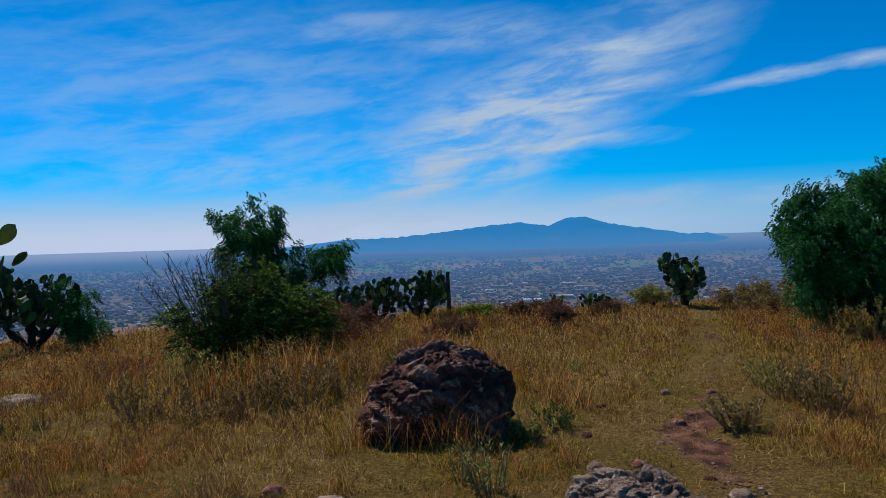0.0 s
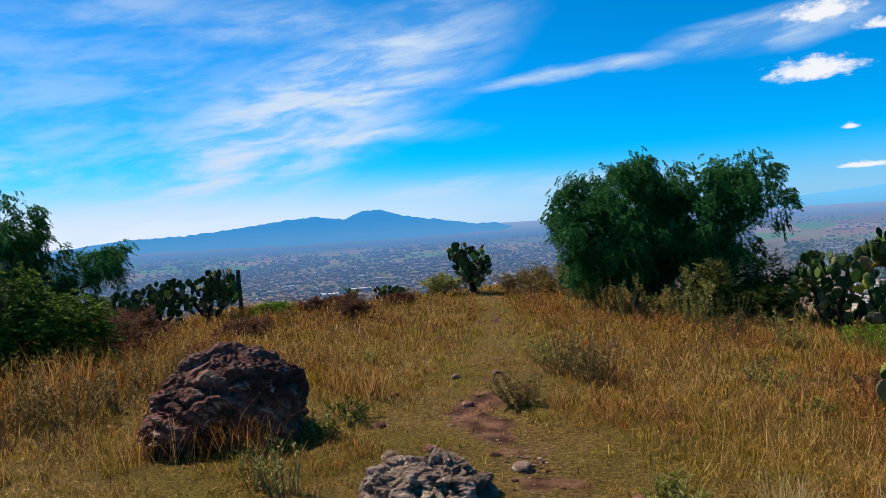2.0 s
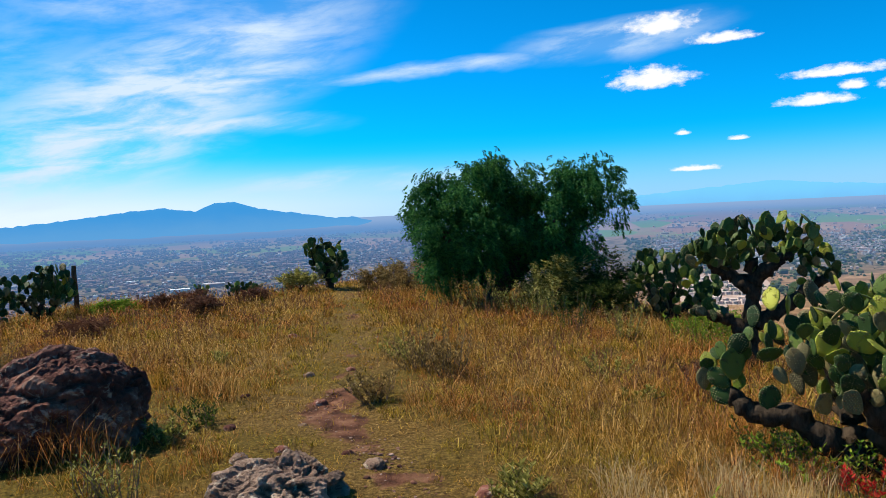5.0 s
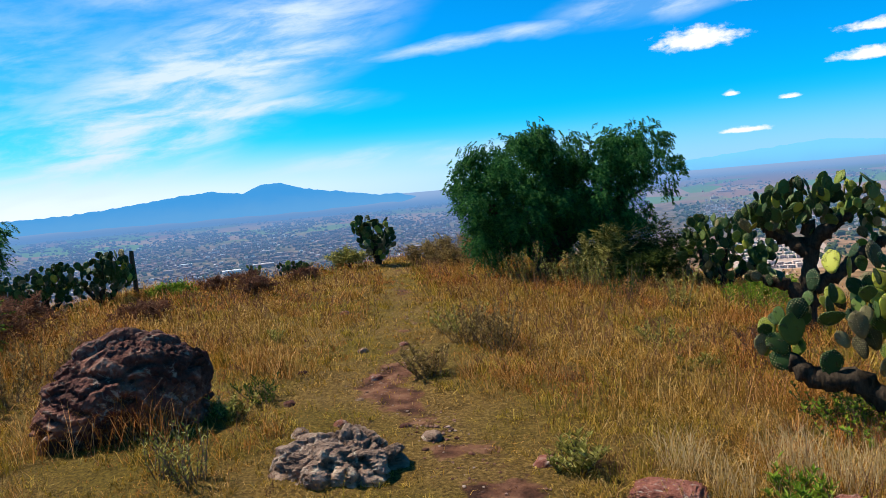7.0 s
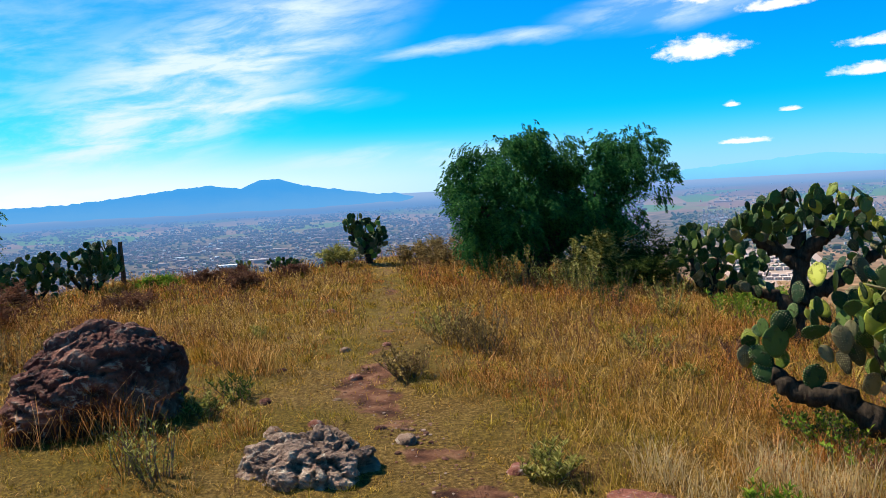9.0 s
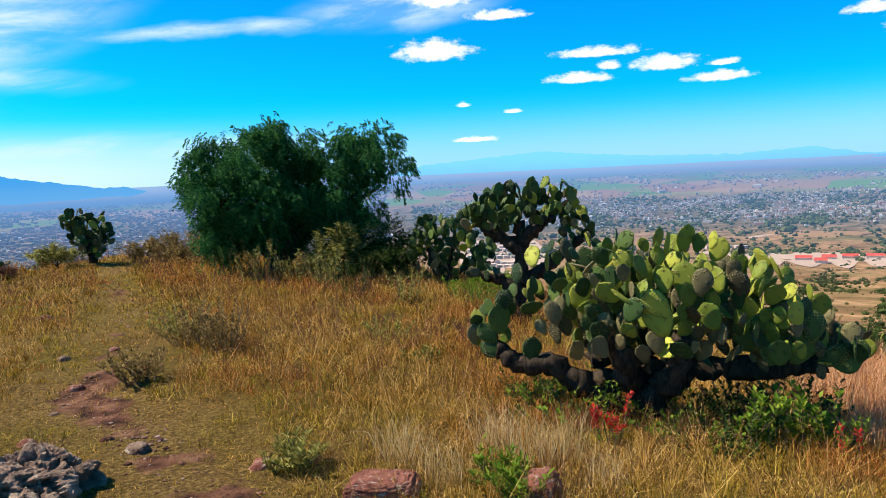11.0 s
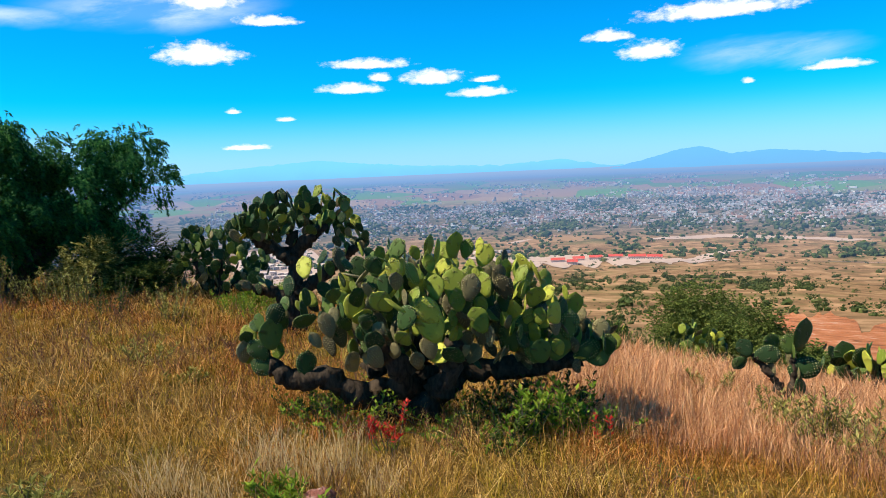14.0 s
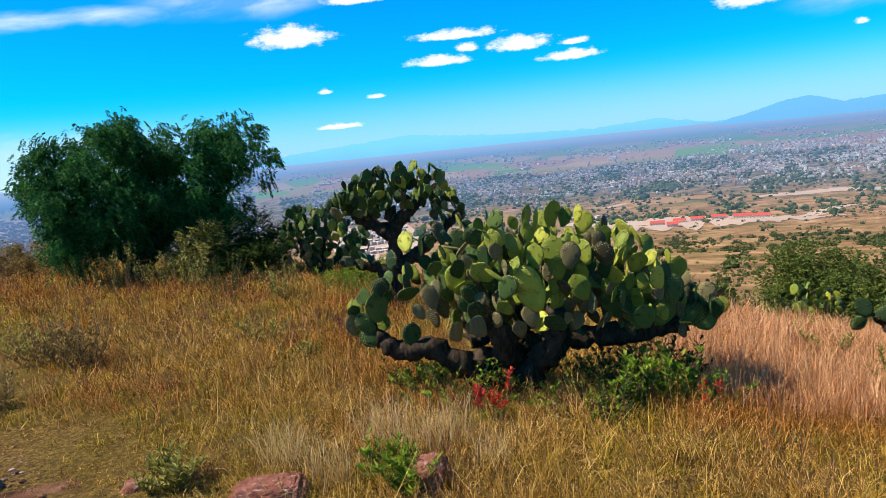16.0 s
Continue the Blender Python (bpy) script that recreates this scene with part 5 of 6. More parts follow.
for az_, r_, h_, n_, sd in ((-31.6, 4.2, 0.27, 8, 270), (-47.6, 4.35, 0.22, 2, 272), (-20.3, 6.7, 0.3, 7, 273), (-51.5, 4.0, 0.12, 2, 274)):
    wx, wy = at(az_, r_)
    weed(wx, wy, "red flowering spikes rising from the grass" if az_ < -21 else "rusty red dry spikes in the grass", h_, 0.1, n_, 12, M_RUSTY if az_ > -21 else M_FRESH, sd, (0.03, 0.009), M_RED if az_ < -21 else M_RUSTY, "red flowers", "red_flower", "flower")

# ---- valley ----
FR, FE = np.array(FALL_R, float), np.array(FALL_EL, float)


def r_of(el):
    return np.interp(el, FE, FR)


def patch(name, az0, az1, lo, hi, mat, label, lift=0.5, seed=0.0, ragged=0.25, n=60, m=8):
    """A bare area that follows the ground between two elevations seen from the hill."""
    v = []
    for i in range(n + 1):
        a = az0 + (az1 - az0) * i / n
        f = i / n
        taper = min(1, f * 6, (1 - f) * 6) ** 0.6
        w0 = noise.fractal((a * 0.9, seed, 0), 0.9, 2.0, 4) * ragged
        w1 = noise.fractal((a * 0.9, seed + 9, 0), 0.9, 2.0, 4) * ragged
        e0, e1 = np.interp(f, np.linspace(0, 1, len(lo)), lo), np.interp(f, np.linspace(0, 1, len(hi)), hi)
        mid, half = (e0 + e1) / 2, max((e1 - e0) / 2 * taper, 0.01)
        for j in range(m + 1):
            e = mid + half * (2 * j / m - 1) * (1 + (w0 if j < m / 2 else w1))
            x, y = at(a, float(r_of(e)))
            v.append((x, y, gz(x, y) + lift))
    k = [(i * (m + 1) + j, i * (m + 1) + j + 1, (i + 1) * (m + 1) + j + 1, (i + 1) * (m + 1) + j) for i in range(n) for j in range(m)]
    return tagged(new(name, mesh_arrays(name, v, k, None, mat, True)), label, "bare earth", kind="structure")


patch("ground_earthworks", -37.5, -57.5, [-7.2, -7.75, -7.7, -7.55], [-6.85, -6.95, -7.1, -7.25], M_DIRT, "pale bare earth of a building site", 1.0, 1.0, 1.1)
patch("ground_earthworks", -19.4, -26.5, [-8.1, -8.2, -7.9], [-5.7, -5.5, -5.8], M_DIRT, "pale bare earth between the row houses", 0.6, 8.0, 0.3)
patch("ground_quarry", -59.6, -74.0, [-12.2, -13.9, -15.0, -15.6], [-11.0, -11.3, -12.4, -12.6], M_CUT, "orange eroded earth bank on the hillside", 0.5, 2.0, 0.8)
patch("road_track", -51.5, -66.5, [-6.0, -5.75, -5.95, -5.9], [-5.75, -5.45, -5.7, -5.7], M_DIRT, "pale dirt track across the plain", 0.8, 3.0, 0.6)
patch("road_track", -52.5, -59.0, [-7.8, -7.2, -6.7], [-7.5, -6.95, -6.55], M_DIRT, "pale dirt track across the plain", 0.8, 4.0, 0.6)
patch("road_track", -40.5, -43.0, [-6.1, -5.6], [-5.9, -5.5], M_DIRT, "pale dirt track across the plain", 0.8, 5.0, 0.4, 20)
patch("ground_bare_field", -42.0, -49.0, [-5.9, -5.9, -5.7], [-5.3, -5.35, -5.4], M_OCHRE, "ochre ploughed field on the plain", 0.8, 6.0, 0.6)


def house(x, y, turn, w, d, h, roof_mat, label, group, storeys=1):
    top = thing("house", x, y, label, "house", group, turn=turn)
    b = Build()
    b.box(0, 0, -2, h, w / 2, d / 2)
    b.box(0, 0, h, h + 0.5, w / 2 + 0.2, d / 2 + 0.2)
    part("wall", b.mesh("wall", M_WHITE), top)
    if roof_mat:
        r = Build()
        r.add([(-w / 2 - 0.6, -d / 2 - 0.6, h + 0.3), (w / 2 + 0.6, -d / 2 - 0.6, h + 0.3), (w / 2 + 0.6, d / 2 + 0.6, h + 3.4), (-w / 2 - 0.6, d / 2 + 0.6, h + 3.4),
               (-w / 2 - 0.6, -d / 2 - 0.6, h), (w / 2 + 0.6, -d / 2 - 0.6, h), (w / 2 + 0.6, d / 2 + 0.6, h), (-w / 2 - 0.6, d / 2 + 0.6, h)],
              [(0, 1, 2, 3), (4, 5, 1, 0), (5, 6, 2, 1), (6, 7, 3, 2), (7, 4, 0, 3)])
        part("roof", r.mesh("roof", roof_mat), top, "bright red roof")
    for s in range(storeys):
        for k in range(max(2, int(w / 4))):
            b = Build()
            b.box(-w / 2 + (k + 0.5) * w / max(2, int(w / 4)), -d / 2 - 0.06, 0.9 + s * 2.8, 2.2 + s * 2.8, 0.7, 0.05)
            part("window", b.mesh("window", M_GLASS), top)
    return top


hr = random.Random(12)
for row in range(7):
    el_ = -7.75 + row * 0.31
    for k in range(9):
        a = -20.3 - k * 0.56 - hr.uniform(0, 0.1) - (0.3 if row % 2 else 0)
        hx_, hy_ = at(a, float(r_of(el_)))
        house(hx_, hy_, a + 24 + hr.uniform(-3, 3), 12.5, 8, hr.choice((5.6, 6.2, 8.4)), None, "white two-storey row house on the plain", "white row houses", 2)
for k in range(7):
    a = -37.8 - k * 0.5
    hx_, hy_ = at(a, float(r_of(-6.62)))
    house(hx_, hy_, a + 38, 10.5, 8, 6, None, "white two-storey row house on the plain", "white row houses", 2)
for a, e, w_, orange in ((-44.7, -7.35, 26, 0), (-46.3, -7.32, 22, 0), (-47.6, -7.28, 24, 0), (-49.1, -7.25, 26, 0), (-50.7, -7.42, 30, 1), (-52.0, -7.45, 26, 1), (-45.8, -7.6, 18, 1)):
    hx_, hy_ = at(a, float(r_of(e)))
    house(hx_, hy_, a, w_, 14, 5, M_REDROOF, "low hall with a bright red roof on the building site", "red-roofed halls", 1)


def boxes_mesh(name, x, y, w, d, h, turn, mat):
    n = len(x)
    z = ground_z(x, y)
    c, s = np.cos(turn), np.sin(turn)
    v = np.zeros((n, 8, 3))
    for i, (ux, uy) in enumerate(((-1, -1), (1, -1), (1, 1), (-1, 1))):
        dx, dy = ux * w / 2, uy * d / 2
        for k in (0, 1):
            v[:, i + 4 * k, 0] = x + dx * c - dy * s
            v[:, i + 4 * k, 1] = y + dx * s + dy * c
            v[:, i + 4 * k, 2] = z + (h if k else -2.0)
    f = np.array([(4, 5, 6, 7), (0, 1, 5, 4), (1, 2, 6, 5), (2, 3, 7, 6), (3, 0, 4, 7)])
    return mesh_arrays(name, v, (np.arange(n)[:, None, None] * 8 + f[None]).reshape(-1, 4), None, mat)


def town(name, label, n, az_lo, az_hi, el_mid, el_sd, seed, size=(6, 11), clump=0.9, big=0.02, mat=M_HOUSES):
    gen = np.random.default_rng(seed)
    az = gen.uniform(az_lo, az_hi, n * 3)
    el = gen.normal(el_mid, el_sd, n * 3)
    keep = (el > -5.9) & (el < -0.75)
    dens = np.sin(az * 0.9 + 2 * np.sin(el * 2.3)) + np.sin(el * 5.1 + az * 0.35) + 0.7 * np.sin(az * 2.7 - el * 3.0)
    keep &= gen.random(n * 3) < 1 / (1 + np.exp(-clump * 2.2 * (dens + 0.15)))
    az, el = az[keep][:n], el[keep][:n]
    r = r_of(el)
    x, y = -np.sin(np.radians(az)) * r, np.cos(np.radians(az)) * r
    m = len(az)
    w, d = gen.uniform(*size, m), gen.uniform(*size, m)
    h = gen.uniform(3, 7, m)
    hall = gen.random(m) < big
    w, d, h = np.where(hall, w * 4.5, w), np.where(hall, d * 2.5, d), np.where(hall, h * 1.3, h)
    return tagged(new(name, boxes_mesh(name, x, y, w, d, h, np.radians(az) + gen.normal(0, 0.25, m), mat)), label, "town", kind="stuff")


town("town_houses", "small pale and brick houses of a wide town on the plain", 9500, -75, -18, -3.6, 0.55, 301, (4, 8))
town("town_houses", "distant reddish houses of a village beyond the fields", 700, -64, -50, -2.4, 0.16, 302, (5, 9), 0.3)
town("city_houses", "endless small houses of a hazy city filling the valley", 15000, -14, 62, -3.0, 1.2, 303, (6, 14), 0.8, 0.02, M_CITY)
town("far_town_houses", "specks of far settlements on the hazy plain", 900, -75, -14, -1.5, 0.35, 304, (7, 16), 1.4)


def clumps(name, label, az, el, size, seed, sub=2, parts=3, leafy=0):
    """Scrub seen from far off: uneven clumps of a few lumps each; leafy: sprigs that stand out of every clump."""
    bm = bmesh.new()
    bmesh.ops.create_icosphere(bm, subdivisions=sub, radius=1.0)
    base = np.array([v.co[:] for v in bm.verts])
    tri = np.array([[v.index for v in f.verts] for f in bm.faces])
    bm.free()
    gen = np.random.default_rng(seed)
    n = len(az)
    r = r_of(el)
    x, y = -np.sin(np.radians(az)) * r, np.cos(np.radians(az)) * r
    z = ground_z(x, y)
    V, T = [], []
    for i in range(parts):
        s = size * gen.uniform(0.45, 0.85, n) * (0.7 if leafy else 1.0)
        off = gen.normal(0, 0.32, (n, 2)) * size[:, None]
        jag = 1 + gen.uniform(-0.28, 0.28, (n, len(base), 1))
        v = base[None] * jag * (s[:, None, None] * np.array([1, 1, 0.95]))
        v += np.stack([x + off[:, 0], y + off[:, 1], z + s * 0.45], 1)[:, None]
        V.append(v.reshape(-1, 3))
        T.append((tri[None] + (np.arange(n) * len(base))[:, None, None] + i * n * len(base)).reshape(-1, 3))
    b = Build()
    b.add(np.concatenate(V), None, np.concatenate(T))
    if leafy:
        m = n * leafy
        out = gen.normal(size=(m, 3))
        out /= np.linalg.norm(out, axis=1, keepdims=True)
        out[:, 2] = np.abs(out[:, 2])
        big = np.repeat(size, leafy)
        mid = np.stack([np.repeat(x, leafy) + gen.normal(0, 0.3, m) * big, np.repeat(y, leafy) + gen.normal(0, 0.3, m) * big, np.repeat(z, leafy) + 0.25 * big], 1)
        base = mid + out * (big * gen.uniform(0.35, 0.75, m))[:, None] * np.array([1, 1, 0.85])
        b.leaves(base, out + gen.normal(0, 0.7, (m, 3)), gen.normal(size=(m, 3)), big * gen.uniform(0.18, 0.42, m), big * gen.uniform(0.14, 0.30, m))
    return tagged(new(name, b.mesh(name, M_SCRUB)), label, "scrub", kind="stuff")


g2 = np.random.default_rng(77)


def scatter(n, a0, a1, e0, e1, clump):
    a, e = g2.uniform(a0, a1, n * 4), g2.uniform(e0, e1, n * 4)
    f = np.sin(a * 0.8 + e * 1.3) + np.sin(e * 3.3 + 1.5 * np.sin(a * 0.6)) + 0.8 * np.sin(a * 2.1 - e * 2.0)
    k = g2.random(n * 4) < 1 / (1 + np.exp(-clump * (f - 0.4)))
    return a[k][:n], e[k][:n]


a_, e_ = scatter(2300, -74, -36, -12.8, -6.6, 1.3)
clear = (a_ > -59.2) | (e_ > -11.1)
a_, e_ = a_[clear], e_[clear]
clumps("scrub_bushes", "scattered green bushes on the dry hillside plain", a_, e_, g2.lognormal(0.1, 0.6, len(a_)) * np.clip(r_of(e_) / 420, 0.4, 1.6), 401, 1, 2, 46)
a_, e_ = scatter(160, -60, -40, -9.6, -8.6, 1.0)
clumps("scrub_bushes", "belt of green bushes across the dry plain", a_, e_, g2.uniform(2.5, 4.5, len(a_)), 402, 1, 3, 70)
a_, e_ = scatter(2600, -74, -20, -7.2, -4.3, 1.5)
clumps("scrub_bushes", "scattered dark trees on the plain before the town", a_, e_, g2.lognormal(1.35, 0.45, len(a_)), 403, 1, 3)
a_, e_ = scatter(4200, -75, -16, -4.9, -2.7, 1.4)
clumps("town_trees", "dark tree clumps among the town houses", a_, e_, g2.uniform(4.0, 9.0, len(a_)), 404, 1, 2)
a_, e_ = scatter(2600, -12, 60, -5.8, -1.8, 1.6)
clumps("town_trees", "dark tree clumps among the hazy city houses", a_, e_, g2.uniform(4.0, 9.0, len(a_)), 405, 1, 2)


# ---- grass ----
def grass_mesh(name, x, y, h, w, bend, mat, seed, curl=1.0):
    """Tapered bent blades: two cross pieces and a tip."""
    gen = np.random.default_rng(seed)
    n = len(x)
    z = ground_z(x, y) - 0.008
    a, la = gen.uniform(0, 6.2832, n), gen.uniform(0, 6.2832, n)
    sxy = np.stack([np.cos(a), np.sin(a)], 1) * (w / 2)[:, None]
    lean = np.stack([np.cos(la), np.sin(la)], 1) * (bend * h)[:, None]
    v = np.zeros((n, 5, 3))
    b = np.stack([x, y], 1)
    v[:, 0, :2], v[:, 1, :2] = b - sxy, b + sxy
    v[:, 2, :2], v[:, 3, :2] = b + sxy * 0.75 + lean * 0.35, b - sxy * 0.75 + lean * 0.35
    v[:, 4, :2] = b + lean * curl
    v[:, 0, 2] = v[:, 1, 2] = z
    v[:, 2, 2] = v[:, 3, 2] = z + h * 0.58
    v[:, 4, 2] = z + h * np.clip(1.08 - 0.35 * bend, 0.3, 1.1)
    i = np.arange(n) * 5
    return mesh_arrays(name, v, np.stack([i, i + 1, i + 2, i + 3], 1), np.stack([i + 3, i + 2, i + 4], 1), mat)


g3 = np.random.default_rng(99)


def sow(n, r0, r1, a0=-76, a1=66, power=1.0, tuft=16, spread=0.038):
    """Tufts over the hilltop, thinning outward; returns blade places and a growth factor shared by each tuft."""
    m = n // tuft
    az = np.radians(g3.uniform(a0, a1, m))
    u = g3.random(m)
    r = (r0 ** (2 - power) + u * (r1 ** (2 - power) - r0 ** (2 - power))) ** (1 / (2 - power))
    s = np.repeat(spread * g3.uniform(0.4, 1.5, m) * np.clip(r / 6, 0.7, 2.0), tuft)
    x = np.repeat(-np.sin(az) * r, tuft) + g3.normal(size=m * tuft) * s
    y = np.repeat(np.cos(az) * r, tuft) + g3.normal(size=m * tuft) * s
    return x, y, np.hypot(x, y), np.degrees(np.arctan2(-x, y)), np.repeat(g3.uniform(0.45, 1.35, m), tuft)


def low(x, y, s):
    return np.sin(x * s + 1.7 * np.sin(y * s * 0.8)) * np.sin(y * s * 1.1 + 1.3 * np.sin(x * s * 0.7 + 2)) 


def lushness(x, y, az):
    """How tall the grass stands: trodden by the trail and on the turf, tall on the sides and towards the crest."""
    d = trail_distance(x, y)
    r = np.hypot(x, y)
    turf = np.clip((d - 0.2 + np.clip((y - 6) / 14, 0, 0.25)) / 0.9, 0.0, 1.0)
    left_turf = ((x < -0.2) & (r < 8.5) & (az < 34)).astype(float) * np.clip((9.5 - r) / 3, 0, 1) * 0.75
    near_left = ((az >= 30) & (r < 7.5)).astype(float) * 0.5
    return np.clip(turf * (1 - left_turf - near_left * (1 - left_turf)) + 0.22 * low(x, y, 1.3), 0.04, 1.0), d


def crop(n, r0, r1, power, kind, seed, mat, name, label, wmul=1.0):
    x, y, r, az, grow = sow(n, r0, r1, power=power)
    n = len(x)
    lush, d = lushness(x, y, az)
    cr = np.interp(az, CREST_AZ, CREST_R)
    keep = (r < cr + 3.0) & (g3.random(n) < np.clip((d - np.where(y < 5.8, 0.14, 0.07) + np.clip((y - 5.5) / 12.0, 0, 0.22)) / 0.22 + 0.35 * low(x, y, 2.7), 0.08, 1.0))
    keep &= np.hypot((x + 2.66) / 0.5, (y - 5.28) / 0.42) > 1.0
    clumpy = np.clip(1.0 + 0.55 * low(x + 1.1, y - 2.0, 3.1) + 0.35 * low(x, y + 4.0, 6.7), 0.35, 1.8)
    green = low(x + 3, y, 0.75) + 0.5 * low(x, y + 5, 2.1) + np.where(az > -30, 0.1, -0.1) + np.where((az < -5) & (az > -46) & (r < 6.5), 0.35, 0.0)
    if kind == "short":
        h = g3.uniform(0.03, 0.09, n) * (0.6 + 0.9 * lush) * grow
    elif kind == "lush":
        keep &= g3.random(n) < np.clip(0.25 + 0.9 * green, 0.02, 1)
        h = g3.uniform(0.06, 0.16, n) * (0.3 + 0.7 * lush) * grow * clumpy
    elif kind == "dry":
        keep &= g3.random(n) < np.clip(0.32 + lush * 1.0 - 0.8 * np.clip(green, 0, 1), 0.03, 1)
        h = g3.uniform(0.04, 0.125, n) * (0.3 + 0.8 * lush) * grow * clumpy
    else:
        keep &= g3.random(n) < np.clip(lush * 1.1 - 0.35, 0.0, 1)
        h = g3.uniform(0.09, 0.21, n) * (0.35 + 0.7 * lush) * grow * clumpy
    x, y, r, h = x[keep], y[keep], r[keep], h[keep]
    w = np.clip(0.00072 * r, 0.0027, 0.0105) * g3.uniform(0.7, 1.3, len(x)) * wmul
    bend = np.abs(g3.normal(0.95, 0.5, len(x)))
    ob = new(name, grass_mesh(name, x, y, h, w, bend, mat, seed))
    return tagged(ob, label, "grass", kind="stuff")


crop(155000, 2.2, 18, 1.5, "short", 501, M_GREEN, "short_grass", "short yellow-green turf grass on the hilltop", 1.25)
crop(270000, 2.2, 20, 1.45, "dry", 502, M_STRAW, "dry_grass", "straw-coloured dry grass covering the hilltop")
crop(180000, 2.2, 20, 1.5, "lush", 504, M_GREEN, "green_grass", "olive-green grass growing between the straw")
crop(32000, 2.4, 20, 1.3, "tall", 503, M_STRAW, "tall_dry_grass", "tall dry orange-brown grass on the slopes", 0.8)


def tufts(spots, blades, height, mat, name, label, seed, spread=0.07, bend=0.45):
    gen = np.random.default_rng(seed)
    x = np.concatenate([np.full(blades, s[0]) for s in spots]) + gen.normal(0, spread, blades * len(spots))
    y = np.concatenate([np.full(blades, s[1]) for s in spots]) + gen.normal(0, spread, blades * len(spots))
    hh = np.concatenate([np.full(blades, s[2] if len(s) > 2 else height) for s in spots]) * gen.uniform(0.45, 1.15, len(x))
    r = np.hypot(x, y)
    ob = new(name, grass_mesh(name, x, y, hh, np.clip(0.0008 * r, 0.003, 0.012), np.abs(gen.normal(bend, 0.25, len(x))), mat, seed))
    return tagged(ob, label, "grass", kind="stuff")


tufts([(*at(-23.5, 3.9), 0.34), (*at(-22.0, 4.0), 0.3), (*at(-15.0, 3.9), 0.3), (*at(-26.0, 3.8), 0.3), (*at(-28.0, 4.0), 0.28), (*at(-18.5, 3.6), 0.26), (*at(-31.0, 3.6), 0.2)], 120, 0.3, M_PALE,
      "pale_grass_tuft", "pale straw tufts standing near the flat stone", 601)
tufts([(-2.45, 4.72, 0.42), (-2.75, 4.78, 0.4), (-2.2, 4.75, 0.36), (-3.15, 5.0, 0.4), (-3.3, 5.4, 0.35), (-3.0, 4.7, 0.3), (-1.75, 6.3, 0.35), (-2.05, 6.6, 0.35)], 110, 0.4, M_STRAW,
      "dry_grass_tuft", "arching dry grass tufts round the boulder", 602, 0.09, 0.6)
tufts([(*at(41, 7.9), 0.55), (*at(38.5, 8.0), 0.6), (*at(36.5, 8.2), 0.55), (*at(44, 7.8), 0.4), (*at(34, 8.6), 0.45), (*at(47, 8.3), 0.4), (*at(50.5, 8.4), 0.4)], 220, 0.5, M_STRAW,
      "dry_grass_tuft", "tall dry grass in front of the bush", 603, 0.22, 0.35)

# fine pinkish grass on the dry slope
sg = np.random.default_rng(660)
m_ = 1900
sa, sr = sg.uniform(-76, -42, m_), sg.uniform(4.6, 11.5, m_)
ok = sg.random(m_) < np.clip((-43.0 - sa) / 8.0 + 0.3 * np.sin(sa * 1.3 + sr * 1.7), 0, 1)
sa, sr = sa[ok], sr[ok]
tufts([(-math.sin(radians(a)) * r, math.cos(radians(a)) * r, h) for a, r, h in zip(sa, sr, sg.uniform(0.16, 0.36, len(sa)))], 34, 0.25, M_PINK,
      "slope_grass", "fine pinkish dry grass standing on the slope", 661, 0.1, 0.45)

# scattered tussocks break up the turf
tg = np.random.default_rng(640)
spots_ = []
for i in range(420):
    a = tg.uniform(-74, 64)
    r = 2.8 + 12.0 * tg.random() ** 0.8
    x, y = at(a, r)
    if float(trail_distance(np.array(x), np.array(y))) > 0.3 and math.hypot((x + 2.66) / 0.7, (y - 5.28) / 0.6) > 1:
        spots_.append((x, y, tg.uniform(0.09, 0.22)))
third = len(spots_) // 3
tufts(spots_[:third], 60, 0.2, M_GREEN, "grass_tussock", "olive grass tussocks scattered over the turf", 641, 0.055, 0.6)
tufts(spots_[third:2 * third], 60, 0.2, M_STRAW, "grass_tussock", "straw grass tussocks scattered over the turf", 642, 0.055, 0.6)
tufts(spots_[2 * third:], 60, 0.2, M_RUSTY, "dry_weed_tussock", "dark brown dry weeds scattered over the turf", 643, 0.06, 0.5)


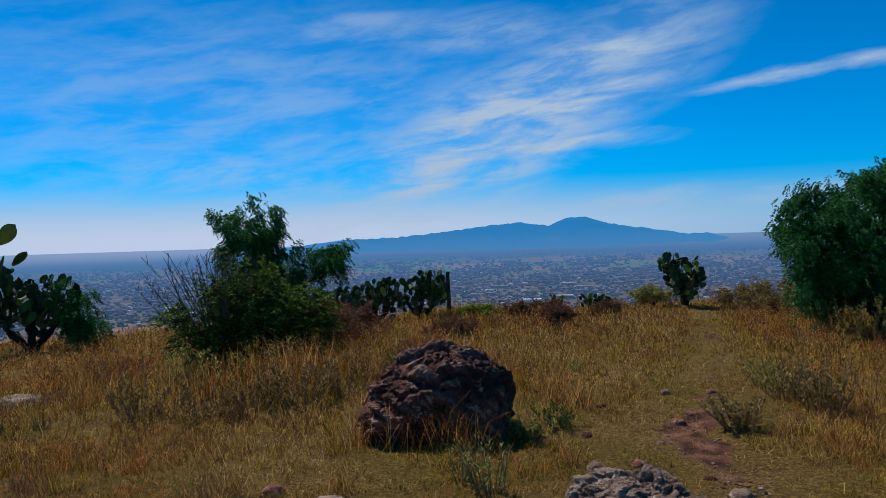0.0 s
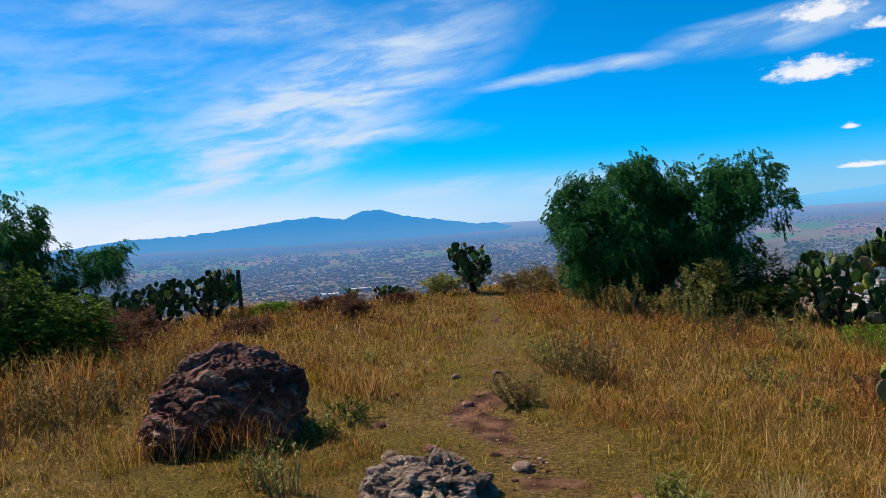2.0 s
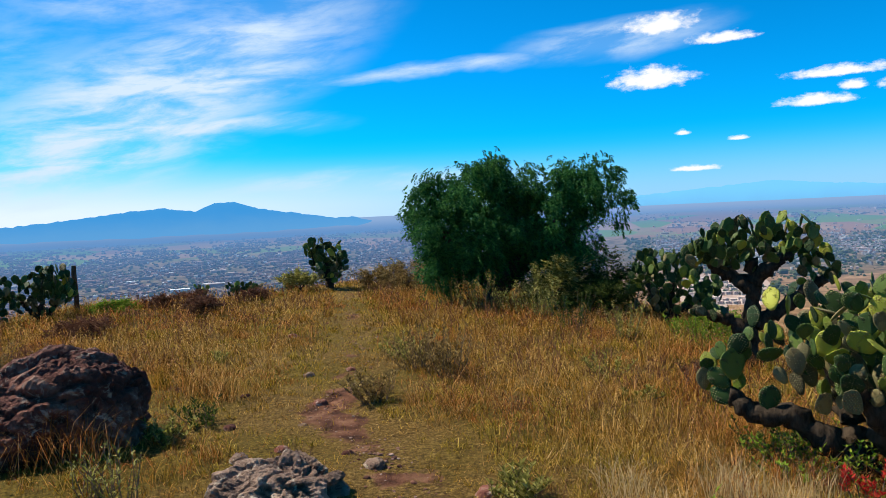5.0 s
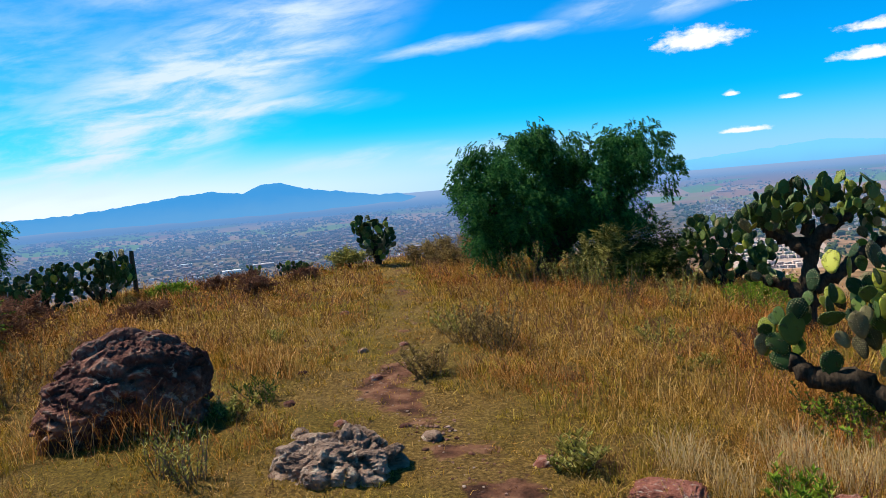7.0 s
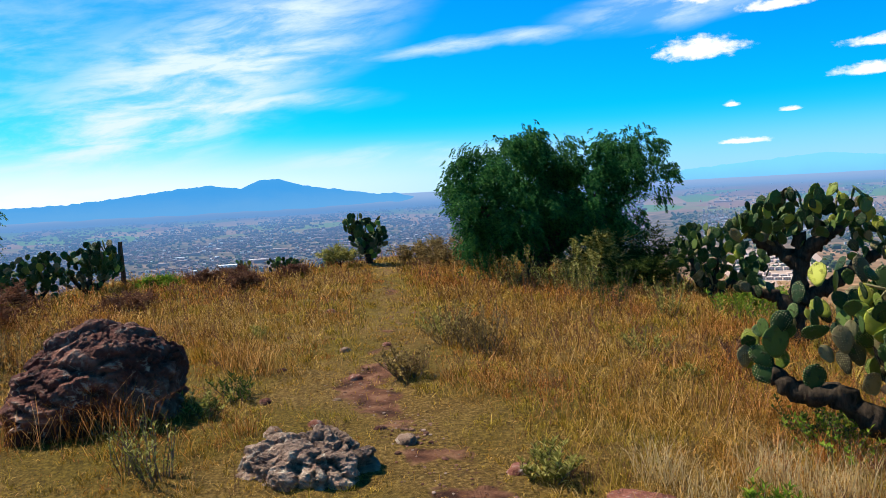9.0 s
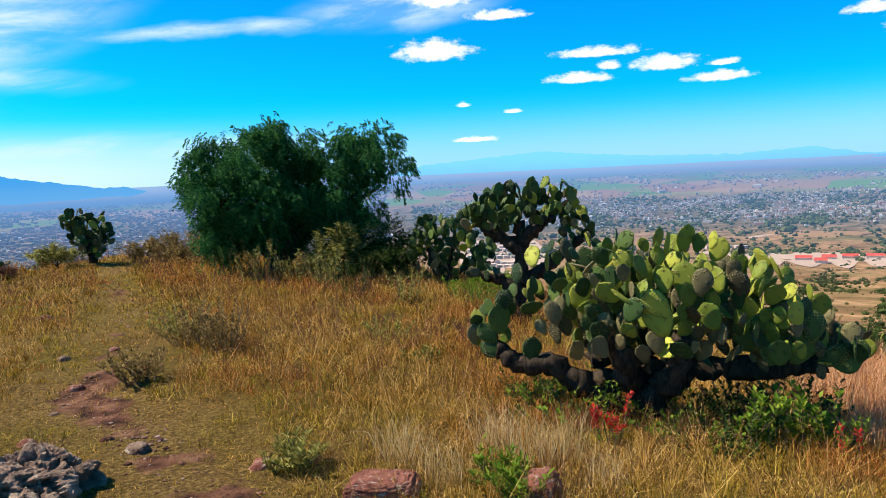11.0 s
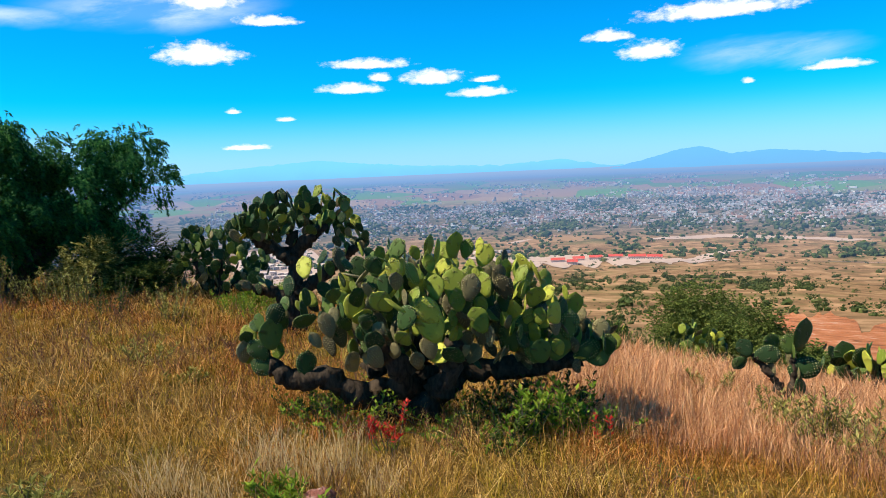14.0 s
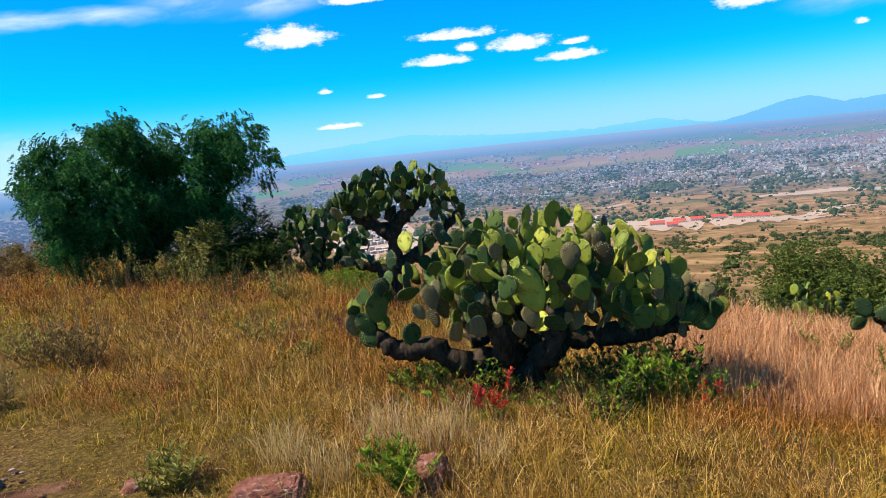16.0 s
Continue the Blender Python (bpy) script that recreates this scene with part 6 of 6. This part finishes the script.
# seed heads give the dry grass its soft fuzz
def seed_heads(n, seed, mat, name, label, h0, h1):
    x, y, r, az, grow = sow(n, 2.3, 17, power=1.35, tuft=7, spread=0.07)
    lush, d = lushness(x, y, az)
    keep = (r < np.interp(az, CREST_AZ, CREST_R) + 1) & (d > 0.2) & (g3.random(len(x)) < np.clip(lush * 1.3 - 0.15, 0.03, 1)) & (np.hypot((x + 2.66) / 0.6, (y - 5.28) / 0.5) > 1)
    x, y, r, lush, grow = (a[keep] for a in (x, y, r, lush, grow))
    m = len(x)
    h = g3.uniform(h0, h1, m) * (0.45 + 0.6 * lush) * (0.6 + 0.5 * grow)
    tilt = g3.normal(0, 0.38, (m, 2))
    base = np.stack([x, y, ground_z(x, y)], 1)
    tip = base + np.concatenate([tilt * h[:, None], h[:, None]], 1)
    b = Build()
    w = np.clip(0.0004 * r, 0.0016, 0.006)
    side = np.stack([np.cos(x * 90), np.sin(x * 90), np.zeros(m)], 1) * w[:, None]
    v = np.stack([base - side, base + side, tip + side * 0.4, tip - side * 0.4], 1).reshape(-1, 3)
    b.add(v, np.arange(len(v)).reshape(-1, 4))
    k = 6
    f = np.linspace(0.62, 1.03, k)
    p = (base[:, None] + (tip - base)[:, None] * f[None, :, None]).reshape(-1, 3) + g3.normal(0, 0.006, (m * k, 3))
    dirs = g3.normal(0, 0.6, (m * k, 3)) + np.array([0, 0, 1.0])
    s = np.repeat(np.clip(0.0022 * r, 0.009, 0.026), k) * g3.uniform(0.6, 1.3, m * k)
    b.leaves(p, dirs, g3.normal(size=(m * k, 3)), s, s * 0.55)
    return tagged(new(name, b.mesh(name, mat)), label, "grass", kind="stuff")


seed_heads(21000, 701, M_STRAW, "seed_grass", "dry grass with small fuzzy straw seed heads", 0.09, 0.22)
seed_heads(9000, 702, M_RUSTY, "seed_grass", "reddish dry grass with feathery seed heads", 0.09, 0.24)

# crumbs of soil and gravel on the trail
gr = np.random.default_rng(88)
n_ = 900
seg = gr.integers(0, len(TRAIL) - 1, n_)
f_ = gr.random(n_)
T_ = np.array(TRAIL)
gx = T_[seg, 0] + (T_[seg + 1, 0] - T_[seg, 0]) * f_ + gr.normal(0, 0.12, n_)
gy = T_[seg, 1] + (T_[seg + 1, 1] - T_[seg, 1]) * f_ + gr.normal(0, 0.12, n_)
bmg = bmesh.new()
bmesh.ops.create_icosphere(bmg, subdivisions=1, radius=1.0)
gb = np.array([v.co[:] for v in bmg.verts])
gt = np.array([[v.index for v in f.verts] for f in bmg.faces])
bmg.free()
gs = gr.lognormal(-5.15, 0.5, n_)
gv = gb[None] * (1 + gr.uniform(-0.35, 0.35, (n_, len(gb), 1))) * (gs[:, None, None] * np.array([1.1, 1.1, 0.55])) + np.stack([gx, gy, ground_z(gx, gy) + gs * 0.3], 1)[:, None]
tagged(new("gravel", mesh_arrays("gravel", gv, None, (gt[None] + (np.arange(n_) * len(gb))[:, None, None]).reshape(-1, 3), M_CRUMB)), "reddish crumbs of soil and gravel on the trail", "gravel", kind="stuff")
